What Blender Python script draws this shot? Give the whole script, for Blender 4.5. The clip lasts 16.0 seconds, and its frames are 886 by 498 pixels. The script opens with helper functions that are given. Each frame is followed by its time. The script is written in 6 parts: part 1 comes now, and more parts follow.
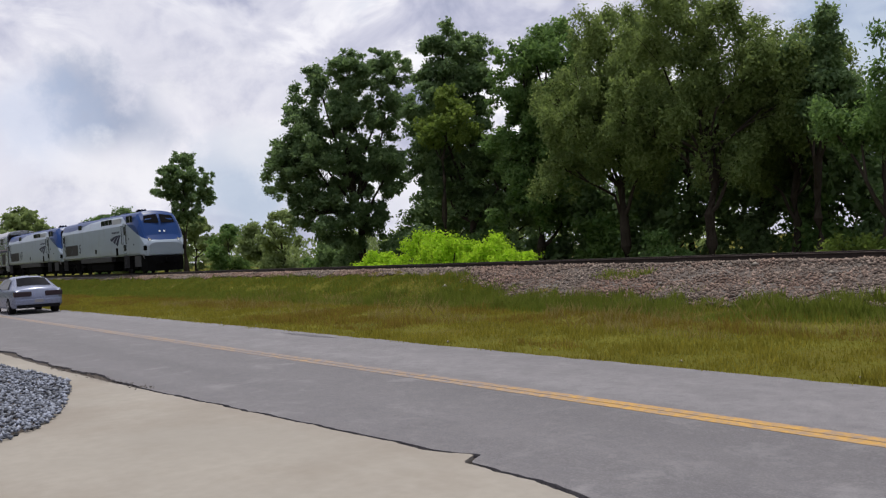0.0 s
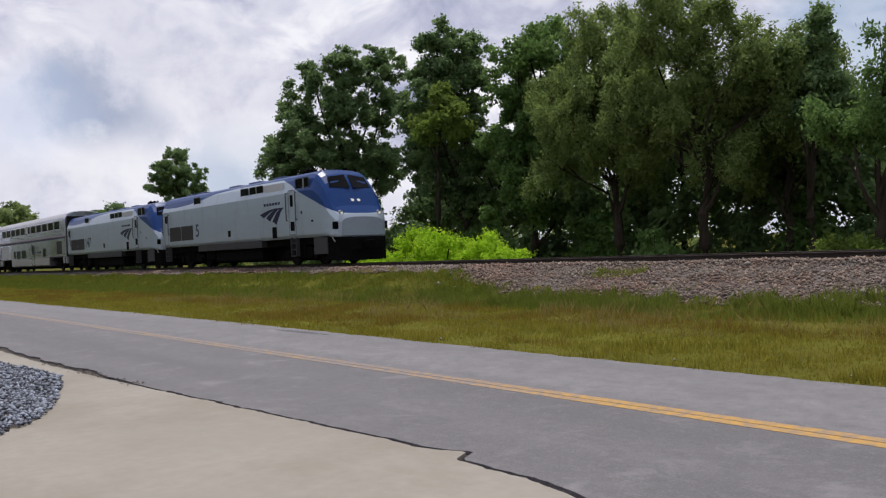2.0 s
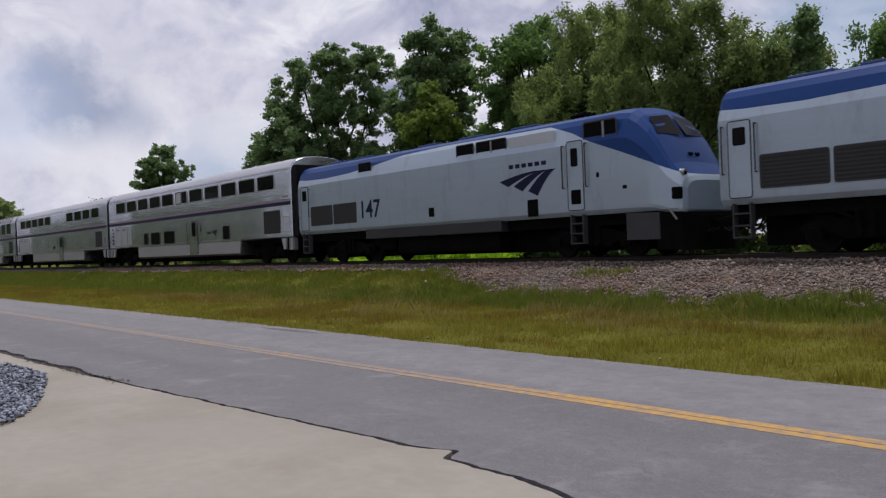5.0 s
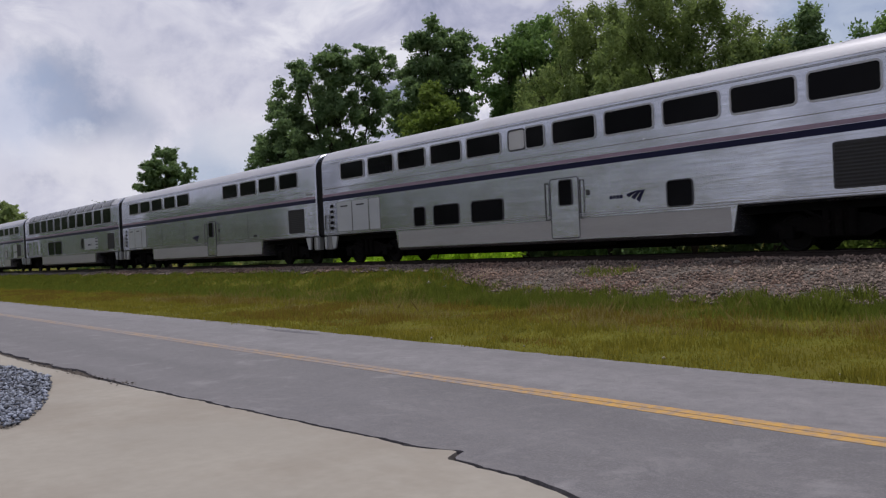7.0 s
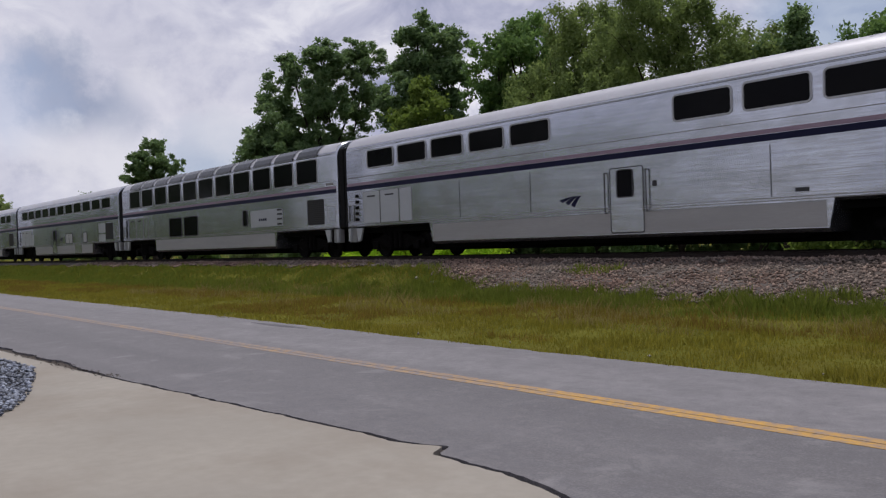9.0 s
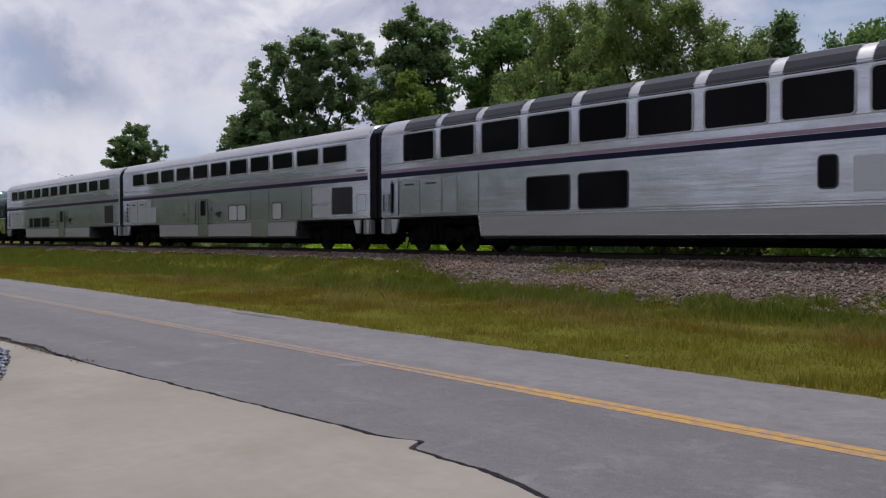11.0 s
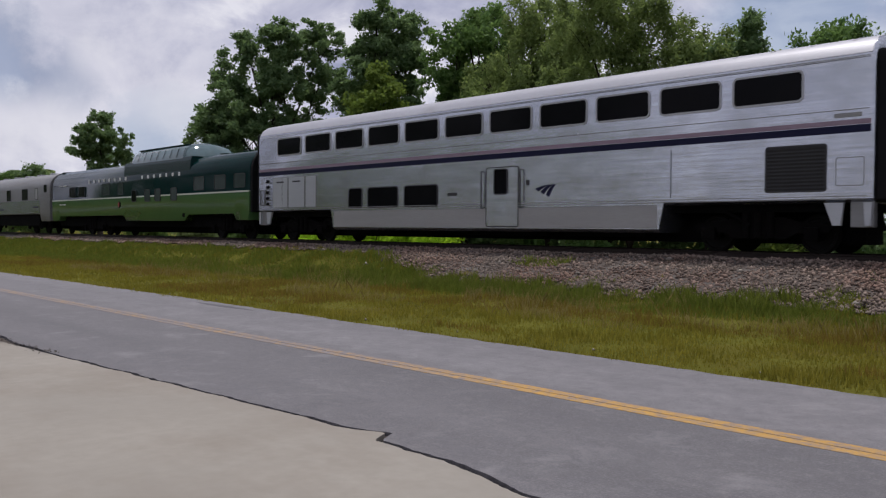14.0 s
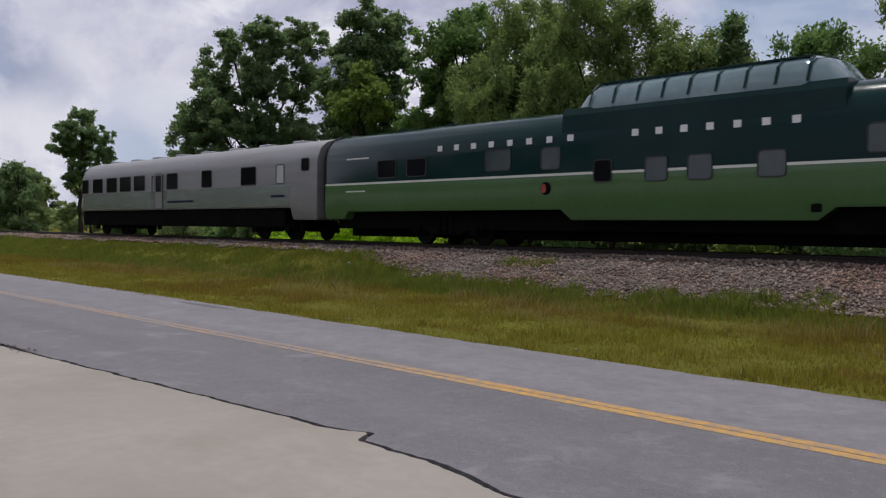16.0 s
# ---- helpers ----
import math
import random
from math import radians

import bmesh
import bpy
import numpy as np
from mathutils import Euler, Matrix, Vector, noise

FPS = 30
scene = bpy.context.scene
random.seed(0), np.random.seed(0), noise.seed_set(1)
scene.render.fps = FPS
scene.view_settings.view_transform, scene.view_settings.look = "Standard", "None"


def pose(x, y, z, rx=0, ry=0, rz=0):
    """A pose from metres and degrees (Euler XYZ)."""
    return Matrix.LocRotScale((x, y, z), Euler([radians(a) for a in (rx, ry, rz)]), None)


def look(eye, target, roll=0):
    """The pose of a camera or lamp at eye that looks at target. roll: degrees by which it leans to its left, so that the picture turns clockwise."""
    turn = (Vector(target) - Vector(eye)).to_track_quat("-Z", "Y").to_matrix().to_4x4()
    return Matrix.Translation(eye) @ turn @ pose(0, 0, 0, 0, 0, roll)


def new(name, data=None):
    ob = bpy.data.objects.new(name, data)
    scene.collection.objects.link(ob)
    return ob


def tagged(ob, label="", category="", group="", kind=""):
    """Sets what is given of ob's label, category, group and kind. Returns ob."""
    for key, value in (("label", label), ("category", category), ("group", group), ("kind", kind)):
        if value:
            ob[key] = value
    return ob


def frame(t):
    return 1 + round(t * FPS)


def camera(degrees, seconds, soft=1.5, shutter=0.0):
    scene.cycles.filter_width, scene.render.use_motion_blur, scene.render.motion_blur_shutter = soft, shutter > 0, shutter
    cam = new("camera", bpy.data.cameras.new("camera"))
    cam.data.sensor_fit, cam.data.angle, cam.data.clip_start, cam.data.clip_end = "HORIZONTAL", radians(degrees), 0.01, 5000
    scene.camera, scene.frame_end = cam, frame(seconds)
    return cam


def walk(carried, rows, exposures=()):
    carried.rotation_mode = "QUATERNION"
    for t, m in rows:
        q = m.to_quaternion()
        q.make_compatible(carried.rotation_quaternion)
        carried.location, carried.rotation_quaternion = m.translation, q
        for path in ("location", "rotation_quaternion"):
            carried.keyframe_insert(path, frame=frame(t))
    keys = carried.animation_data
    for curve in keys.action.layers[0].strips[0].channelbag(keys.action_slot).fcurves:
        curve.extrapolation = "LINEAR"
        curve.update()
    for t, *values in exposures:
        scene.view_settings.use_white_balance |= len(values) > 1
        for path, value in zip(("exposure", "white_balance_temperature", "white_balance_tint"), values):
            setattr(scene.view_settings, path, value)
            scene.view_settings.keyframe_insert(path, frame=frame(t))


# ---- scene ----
import itertools

EYE = (0.0, 0.0, 1.65)
SECONDS = 16.0
cam = camera(54.63, SECONDS, soft=1.25, shutter=0.08)
walk(cam, [
    (0.0, look(EYE, (-15.788, 12.278, 1.690), -2.89)),
    (0.5, look(EYE, (-15.789, 12.276, 1.674), -2.81)),
    (1.0, look(EYE, (-15.786, 12.280, 1.640), -2.72)),
    (1.5, look(EYE, (-15.746, 12.331, 1.625), -2.67)),
    (2.0, look(EYE, (-15.698, 12.392, 1.621), -2.56)),
    (2.5, look(EYE, (-15.658, 12.443, 1.619), -2.34)),
    (3.0, look(EYE, (-15.606, 12.508, 1.606), -2.22)),
    (3.5, look(EYE, (-15.536, 12.595, 1.577), -2.16)),
    (4.0, look(EYE, (-15.529, 12.604, 1.577), -2.17)),
    (6.5, look(EYE, (-15.523, 12.611, 1.597), -2.49)),
    (7.0, look(EYE, (-15.560, 12.565, 1.593), -2.64)),
    (7.5, look(EYE, (-15.558, 12.568, 1.582), -2.61)),
    (8.0, look(EYE, (-15.549, 12.579, 1.567), -2.41)),
    (8.5, look(EYE, (-15.470, 12.675, 1.513), -2.21)),
    (9.0, look(EYE, (-15.382, 12.781, 1.480), -1.91)),
    (11.5, look(EYE, (-15.031, 13.189, 1.312), 0.27)),
    (12.0, look(EYE, (-14.910, 13.323, 1.230), 0.41)),
    (12.5, look(EYE, (-14.807, 13.436, 1.176), 0.34)),
    (13.0, look(EYE, (-14.740, 13.510, 1.174), 0.34)),
    (13.5, look(EYE, (-14.671, 13.585, 1.187), 0.34)),
    (14.0, look(EYE, (-14.623, 13.637, 1.180), 0.44)),
    (14.5, look(EYE, (-14.567, 13.697, 1.186), 0.59)),
    (15.0, look(EYE, (-14.520, 13.746, 1.188), 0.65)),
    (15.5, look(EYE, (-14.466, 13.803, 1.190), 0.64)),
    (16.0, look(EYE, (-14.356, 13.917, 1.186), 0.72)),
], exposures=[(0.0, 0.05, 6450, 10), (2.5, 0.02, 6400, 11), (4.0, -0.08, 6320, 13), (6.5, -0.24, 6270, 13), (16.0, -0.24, 6260, 13)])

# ---- world and sun ----
SUN_FROM = Vector((-0.20, 0.15, 1.0)).normalized()
world = bpy.data.worlds.new("sky")
scene.world = world
world.use_nodes = True


class Nodes:
    """Small shorthand for building node trees."""

    def __init__(self, tree):
        self.tree = tree
        tree.nodes.clear()

    def add(self, kind, **props):
        n = self.tree.nodes.new(kind)
        for key, value in props.items():
            if key == "blend":
                n.blend_type = value
            elif key == "op":
                n.operation = value
            elif key == "dtype":
                n.data_type = value
            elif key == "wave":
                n.wave_type = value
            elif key == "bands":
                n.bands_direction = value
        return n

    def link(self, a, b):
        self.tree.links.new(a, b)

    def set(self, socket, value):
        if isinstance(value, bpy.types.NodeSocket):
            self.link(value, socket)
        else:
            if isinstance(value, (tuple, list)) and len(value) == 3 and socket.type == "RGBA":
                value = (*value, 1.0)
            socket.default_value = value

    def math(self, op, a, b=0.0, clamp=False):
        n = self.add("ShaderNodeMath", op=op)
        n.use_clamp = clamp
        self.set(n.inputs[0], a)
        self.set(n.inputs[1], b)
        return n.outputs[0]

    def mix(self, fac, a, b, blend="MIX"):
        n = self.add("ShaderNodeMix", dtype="RGBA", blend=blend)
        self.set(n.inputs[0], fac)
        self.set(n.inputs[6], a)
        self.set(n.inputs[7], b)
        return n.outputs[2]

    def noise(self, vec, scale, detail=4.0, rough=0.55, distort=0.0):
        n = self.add("ShaderNodeTexNoise")
        if vec is not None:
            self.link(vec, n.inputs["Vector"])
        n.inputs["Scale"].default_value = scale
        n.inputs["Detail"].default_value = detail
        n.inputs["Roughness"].default_value = rough
        n.inputs["Distortion"].default_value = distort
        return n.outputs["Fac"]

    def ramp(self, fac, stops):
        n = self.add("ShaderNodeValToRGB")
        self.link(fac, n.inputs[0])
        e = n.color_ramp.elements
        while len(e) < len(stops):
            e.new(0.5)
        for el, (pos, col) in zip(e, stops):
            el.position = pos
            el.color = (*col, 1.0) if isinstance(col, (tuple, list)) else (col, col, col, 1.0)
        return n.outputs[0]

    def coords(self, which="Object", scale=(1, 1, 1)):
        tc = self.add("ShaderNodeTexCoord")
        mp = self.add("ShaderNodeMapping")
        mp.inputs["Scale"].default_value = scale
        self.link(tc.outputs[which], mp.inputs["Vector"])
        return mp.outputs[0]


def build_sky():
    n = Nodes(world.node_tree)
    out = n.add("ShaderNodeOutputWorld")
    sky = n.add("ShaderNodeTexSky")
    sky.sky_type = "NISHITA"
    sky.sun_disc = False
    sky.sun_elevation = math.asin(SUN_FROM.z)
    sky.sun_rotation = math.atan2(SUN_FROM.x, SUN_FROM.y)
    clear = n.add("ShaderNodeBackground")
    n.link(sky.outputs[0], clear.inputs[0])
    clear.inputs[1].default_value = 0.10
    d = n.coords("Generated")
    dz = n.coords("Generated", (1.0, 1.0, 1.7))
    fine = n.noise(dz, 8.0, 8.0, 0.56, 0.5)
    broad = n.noise(dz, 2.6, 4.0, 0.5, 0.2)
    # puffy cumulus: white heads, lilac grey undersides
    shade = n.ramp(fine, [(0.34, (0.34, 0.37, 0.51)), (0.45, (0.52, 0.53, 0.66)), (0.53, (0.68, 0.68, 0.78)), (0.60, (0.92, 0.91, 0.95))])
    shade = n.mix(n.ramp(broad, [(0.38, 0.0), (0.64, 0.42)]), shade, (0.47, 0.49, 0.63))

    # rounded billows with crisp upper rims
    warp = n.add("ShaderNodeVectorMath", op="ADD")
    soft_noise = n.add("ShaderNodeTexNoise")
    soft_noise.inputs["Scale"].default_value = 14.0
    soft_noise.inputs["Detail"].default_value = 4.0
    n.link(dz, soft_noise.inputs["Vector"])
    bend = n.add("ShaderNodeVectorMath", op="SCALE")
    bend.inputs["Scale"].default_value = 0.09
    n.link(soft_noise.outputs["Color"], bend.inputs[0])
    n.link(dz, warp.inputs[0])
    n.link(bend.outputs[0], warp.inputs[1])
    puff = n.add("ShaderNodeTexVoronoi")
    puff.inputs["Scale"].default_value = 7.0
    n.link(warp.outputs[0], puff.inputs["Vector"])
    rim = n.ramp(puff.outputs["Distance"], [(0.10, 0.0), (0.42, 0.75), (0.50, 0.0)])
    shade = n.mix(n.math("MULTIPLY", rim, 0.55), shade, (0.88, 0.87, 0.92))
    hollow = n.ramp(puff.outputs["Distance"], [(0.05, 0.32), (0.30, 0.0)])
    shade = n.mix(hollow, shade, (0.52, 0.54, 0.66))

    def blob(direction, near, far, wobble):
        dist = n.add("ShaderNodeVectorMath", op="DISTANCE")
        n.link(d, dist.inputs[0])
        dist.inputs[1].default_value = direction
        v = n.math("ADD", dist.outputs["Value"], n.math("MULTIPLY", n.math("SUBTRACT", n.noise(d, 17.0, 6.0, 0.62), 0.5), wobble))
        return n.ramp(v, [(near, 1.0), (far, 0.0)])

    # one dark blue-grey cloud low in the west, with bright rims round it
    for c, near, far in (((-0.94, 0.30, 0.16), 0.09, 0.17), ((-0.90, 0.43, 0.12), 0.05, 0.13), ((-0.985, 0.20, 0.10), 0.04, 0.12)):
        shade = n.mix(n.math("MULTIPLY", blob(c, near, far, 0.22), 0.6), shade, (0.82, 0.81, 0.87))
    for c, near, far in (((-0.941, 0.272, 0.170), 0.018, 0.062), ((-0.944, 0.260, 0.205), 0.005, 0.042), ((-0.930, 0.322, 0.150), 0.010, 0.048), ((-0.945, 0.262, 0.155), 0.015, 0.045)):
        shade = n.mix(n.math("MULTIPLY", blob(c, near, far, 0.11), 0.50), shade, (0.31, 0.37, 0.51))
    shade = n.mix(n.math("MULTIPLY", blob((-0.901, 0.42, 0.085), 0.03, 0.08, 0.10), 0.7), shade, (0.42, 0.52, 0.66))
    # blue-tinged gap beside it and white heads low over the land
    shade = n.mix(n.math("MULTIPLY", blob((-0.962, 0.225, 0.155), 0.02, 0.07, 0.10), 0.4), shade, (0.50, 0.60, 0.80))
    for c, near, far in (((-0.955, 0.262, 0.105), 0.015, 0.045), ((-0.940, 0.310, 0.100), 0.02, 0.045), ((-0.922, 0.352, 0.185), 0.006, 0.028), ((-0.890, 0.43, 0.125), 0.02, 0.05)):
        shade = n.mix(n.math("MULTIPLY", blob(c, near, far, 0.09), 0.5), shade, (0.88, 0.87, 0.90))
    cover = n.ramp(n.noise(dz, 3.1, 5.0, 0.55, 0.2), [(0.24, 0.2), (0.36, 1.0)])
    cover = n.math("MULTIPLY", cover, n.math("SUBTRACT", 1.0, n.math("MULTIPLY", blob((-0.40, 0.885, 0.245), 0.06, 0.14, 0.12), 0.6)))
    cloud = n.add("ShaderNodeBackground")
    n.link(shade, cloud.inputs[0])
    cloud.inputs[1].default_value = 1.0
    mix = n.add("ShaderNodeMixShader")
    n.link(cover, mix.inputs[0])
    n.link(clear.outputs[0], mix.inputs[1])
    n.link(cloud.outputs[0], mix.inputs[2])
    n.link(mix.outputs[0], out.inputs[0])


build_sky()
sun_data = bpy.data.lights.new("sun", "SUN")
sun_data.energy, sun_data.angle, sun_data.color = 3.0, radians(3.0), (1.0, 0.95, 0.88)
sun = new("sun", sun_data)
sun.matrix_world = look(SUN_FROM * 50, (0, 0, 0))


# ---- materials ----
def material(name, base, rough=0.6, metal=0.0, vary=0.15, scale=3.0, fine=40.0, bump=0.0, spec=0.5, coords="Object", stretch=(1, 1, 1), dirt=None, dirt_at=(0.55, 0.75), islands=0.0):
    """A surface with two scales of colour variation, some dirt and fine relief."""
    m = bpy.data.materials.new(name)
    m.use_nodes = True
    n = Nodes(m.node_tree)
    out = n.add("ShaderNodeOutputMaterial")
    p = n.add("ShaderNodeBsdfPrincipled")
    v = n.coords(coords, stretch)
    lo = tuple(c * (1 - vary) for c in base)
    hi = tuple(min(1, c * (1 + vary)) for c in base)
    big = n.noise(v, scale, 5.0)
    small = n.noise(v, fine, 4.0)
    col = n.mix(n.ramp(big, [(0.3, 0.0), (0.7, 1.0)]), lo, hi)
    col = n.mix(n.math("MULTIPLY", n.ramp(small, [(0.35, 0.0), (0.65, 1.0)]), 0.5), col, tuple(c * (1 - vary * 1.2) for c in base))
    if dirt:
        col = n.mix(n.ramp(n.noise(v, scale * 0.7, 6.0, 0.65), [(dirt_at[0], 0.0), (dirt_at[1], 0.8)]), col, dirt)
    if islands:
        geo = n.add("ShaderNodeNewGeometry")
        k = n.math("ADD", n.math("MULTIPLY", geo.outputs["Random Per Island"], 2 * islands), 1.0 - islands)
        comb = n.add("ShaderNodeCombineColor")
        for i in range(3):
            n.link(k, comb.inputs[i])
        col = n.mix(1.0, col, comb.outputs[0], "MULTIPLY")
    n.set(p.inputs["Base Color"], col)
    rg = n.math("ADD", n.math("MULTIPLY", small, 0.12), rough - 0.06, clamp=True)
    n.link(rg, p.inputs["Roughness"])
    p.inputs["Metallic"].default_value = metal
    p.inputs["Specular IOR Level"].default_value = spec
    if bump:
        b = n.add("ShaderNodeBump")
        b.inputs["Strength"].default_value = min(1.0, bump)
        b.inputs["Distance"].default_value = 0.02
        n.link(small, b.inputs["Height"])
        n.link(b.outputs[0], p.inputs["Normal"])
    n.link(p.outputs[0], out.inputs[0])
    return m


def steel(name, base, tarnish):
    """Stainless sheet: long streaks of painted reflection, slightly wavy panels, dull grime in places."""
    m = bpy.data.materials.new(name)
    m.use_nodes = True
    n = Nodes(m.node_tree)
    out = n.add("ShaderNodeOutputMaterial")
    p = n.add("ShaderNodeBsdfPrincipled")
    sheen_streak = n.noise(n.coords("Object", (0.25, 1, 7.0)), 2.2, 5.0, 0.6)
    wave = n.noise(n.coords("Object", (0.5, 1, 1.0)), 1.1, 3.0, 0.5)
    grime = n.noise(n.coords("Object", (0.8, 1, 1.3)), 0.9, 6.0, 0.65)
    # lighter and darker streaks stand in for uneven reflections in the sheet
    col = n.mix(n.ramp(sheen_streak, [(0.3, 0.0), (0.7, 1.0)]), tuple(c * 0.88 for c in base), tuple(c * 1.10 for c in base))
    col = n.mix(n.ramp(grime, [(0.44, 0.0), (0.72, 0.7)]), col, tarnish)
    n.set(p.inputs["Base Color"], col)
    p.inputs["Metallic"].default_value = 0.95
    n.link(n.math("ADD", n.math("MULTIPLY", grime, 0.20), 0.13), p.inputs["Roughness"])
    b = n.add("ShaderNodeBump")
    b.inputs["Strength"].default_value = 0.26
    b.inputs["Distance"].default_value = 0.05
    n.link(n.math("ADD", n.math("MULTIPLY", sheen_streak, 0.25), wave), b.inputs["Height"])
    n.link(b.outputs[0], p.inputs["Normal"])
    n.link(p.outputs[0], out.inputs[0])
    return m


def asphalt():
    """Weathered asphalt: pale stone chips, worn wheel paths along the road, tar-dark patches, grazing sheen painted on
    the far lane.
    """
    m = bpy.data.materials.new("asphalt")
    m.use_nodes = True
    n = Nodes(m.node_tree)
    out = n.add("ShaderNodeOutputMaterial")
    p = n.add("ShaderNodeBsdfPrincipled")
    v = n.coords("Object")
    chips = n.noise(v, 46.0, 3.0, 0.7)
    mid = n.noise(v, 5.0, 5.0, 0.6)
    lanes = n.noise(n.coords("Object", (0.06, 1.0, 1.0)), 0.9, 4.0, 0.5)
    sep = n.add("ShaderNodeSeparateXYZ")
    n.link(v, sep.inputs[0])
    # far lane coloured paler: the grazing reflection is painted in
    far_lane_sheen = n.ramp(n.math("ADD", n.math("MULTIPLY", sep.outputs[1], 0.1), n.math("MULTIPLY", n.math("SUBTRACT", mid, 0.5), 0.06)), [(0.64, 0.0), (0.72, 1.0)])
    col = n.mix(n.ramp(lanes, [(0.32, 0.0), (0.68, 1.0)]), (0.098, 0.093, 0.098), (0.138, 0.131, 0.136))
    col = n.mix(far_lane_sheen, col, n.mix(n.ramp(lanes, [(0.32, 0.0), (0.68, 1.0)]), (0.142, 0.135, 0.142), (0.178, 0.170, 0.177)))
    col = n.mix(n.math("MULTIPLY", n.ramp(mid, [(0.35, 1.0), (0.6, 0.0)]), 0.35), col, (0.095, 0.093, 0.104))
    col = n.mix(n.math("MULTIPLY", n.ramp(chips, [(0.50, 0.0), (0.66, 1.0)]), 0.30), col, (0.25, 0.24, 0.25))
    col = n.mix(n.math("MULTIPLY", n.ramp(chips, [(0.32, 1.0), (0.48, 0.0)]), 0.30), col, (0.07, 0.068, 0.074))
    blot = n.noise(v, 1.6, 6.0, 0.65, 0.4)
    col = n.mix(n.math("MULTIPLY", n.ramp(blot, [(0.36, 1.0), (0.50, 0.0)]), 0.3), col, (0.09, 0.086, 0.092))
    col = n.mix(n.math("MULTIPLY", n.ramp(blot, [(0.56, 0.0), (0.68, 1.0)]), 0.42), col, (0.23, 0.222, 0.226))
    patchy = n.noise(v, 9.0, 4.0, 0.7, 0.5)
    col = n.mix(n.math("MULTIPLY", n.ramp(patchy, [(0.54, 0.0), (0.66, 1.0)]), 0.18), col, (0.24, 0.23, 0.232))
    col = n.mix(n.math("MULTIPLY", n.ramp(patchy, [(0.34, 1.0), (0.46, 0.0)]), 0.22), col, (0.062, 0.059, 0.062))
    n.set(p.inputs["Base Color"], col)
    p.inputs["Roughness"].default_value = 0.8
    b = n.add("ShaderNodeBump")
    b.inputs["Strength"].default_value = 0.6
    b.inputs["Distance"].default_value = 0.012
    n.link(chips, b.inputs["Height"])
    n.link(b.outputs[0], p.inputs["Normal"])
    n.link(p.outputs[0], out.inputs[0])
    return m


def leaf_material(name, dark, light, through_col, patch=0.35):
    """Leaves: each leaf a little different, clumps lighter and darker, light passes through."""
    m = bpy.data.materials.new(name)
    m.use_nodes = True
    n = Nodes(m.node_tree)
    out = n.add("ShaderNodeOutputMaterial")
    geo = n.add("ShaderNodeNewGeometry")
    v = n.coords("Object")
    col = n.mix(geo.outputs["Random Per Island"], dark, light)
    col = n.mix(n.math("MULTIPLY", n.ramp(n.noise(v, patch, 3.0), [(0.4, 0.0), (0.65, 1.0)]), 0.4), col, light)
    col = n.mix(n.math("MULTIPLY", n.ramp(n.noise(v, patch * 4.0, 2.0), [(0.42, 1.0), (0.55, 0.0)]), 0.45), col, dark)
    d = n.add("ShaderNodeBsdfPrincipled")
    n.set(d.inputs["Base Color"], col)
    d.inputs["Roughness"].default_value = 0.55
    d.inputs["Specular IOR Level"].default_value = 0.06
    t = n.add("ShaderNodeBsdfTranslucent")
    n.set(t.inputs[0], n.mix(0.5, col, through_col))
    mx = n.add("ShaderNodeMixShader")
    mx.inputs[0].default_value = 0.5
    n.link(d.outputs[0], mx.inputs[1])
    n.link(t.outputs[0], mx.inputs[2])
    n.link(mx.outputs[0], out.inputs[0])
    return m


ASPHALT = asphalt()
CONCRETE = material("concrete", (0.262, 0.239, 0.203), 0.9, vary=0.09, scale=0.5, fine=7.0, bump=0.15, dirt=(0.185, 0.155, 0.122), dirt_at=(0.46, 0.72))
SOIL = material("soil", (0.055, 0.043, 0.034), 0.95, vary=0.3, scale=2.0, fine=25.0, bump=0.6)
TAR = material("tar_stain", (0.085, 0.082, 0.09), 0.8, vary=0.2, scale=2.0, fine=30.0)
TURF = material("turf", (0.108, 0.106, 0.018), 0.95, spec=0.03, vary=0.35, scale=0.45, fine=14.0, bump=0.8, dirt=(0.090, 0.066, 0.016), dirt_at=(0.5, 0.75))
# bed darker than its stones: shade in the gaps is put into the colour
BALLAST_GAPS = material("ballast", (0.080, 0.062, 0.051), 0.9, vary=0.3, scale=0.8, fine=22.0, bump=1.0, dirt=(0.13, 0.12, 0.11), dirt_at=(0.48, 0.7))
STONE = material("ballast_stone", (0.185, 0.124, 0.097), 0.9, vary=0.2, scale=0.35, fine=30.0, bump=0.3, spec=0.2, dirt=(0.150, 0.128, 0.108), dirt_at=(0.42, 0.56), islands=0.6)
GRAVEL = material("gravel", (0.160, 0.176, 0.215), 0.8, vary=0.15, scale=2.0, fine=40.0, bump=0.3, islands=0.85)
RAIL = material("rail_steel", (0.035, 0.025, 0.021), 0.6, metal=0.6, vary=0.3, scale=2.0, fine=20.0)
TIE = material("creosote_tie", (0.06, 0.048, 0.04), 0.9, vary=0.3, scale=2.0, fine=18.0, bump=0.5)
BARK = material("bark", (0.046, 0.038, 0.029), 0.95, spec=0.05, vary=0.35, scale=1.5, fine=12.0, bump=0.8)
SILVER = steel("stainless_steel", (0.495, 0.515, 0.555), (0.36, 0.37, 0.375))
SILVER_DULL = material("dull_grey_panel", (0.25, 0.25, 0.25), 0.5, metal=0.3, vary=0.10, scale=0.6, fine=8.0, stretch=(0.4, 1, 4.0), dirt=(0.18, 0.165, 0.15))
# roof steel with the brightness of the sky above put into its colour
ROOF_SKYLIT = material("roof_steel_skylit", (0.43, 0.43, 0.46), 0.40, metal=0.35, vary=0.06, scale=0.6, fine=6.0, dirt=(0.36, 0.35, 0.35))
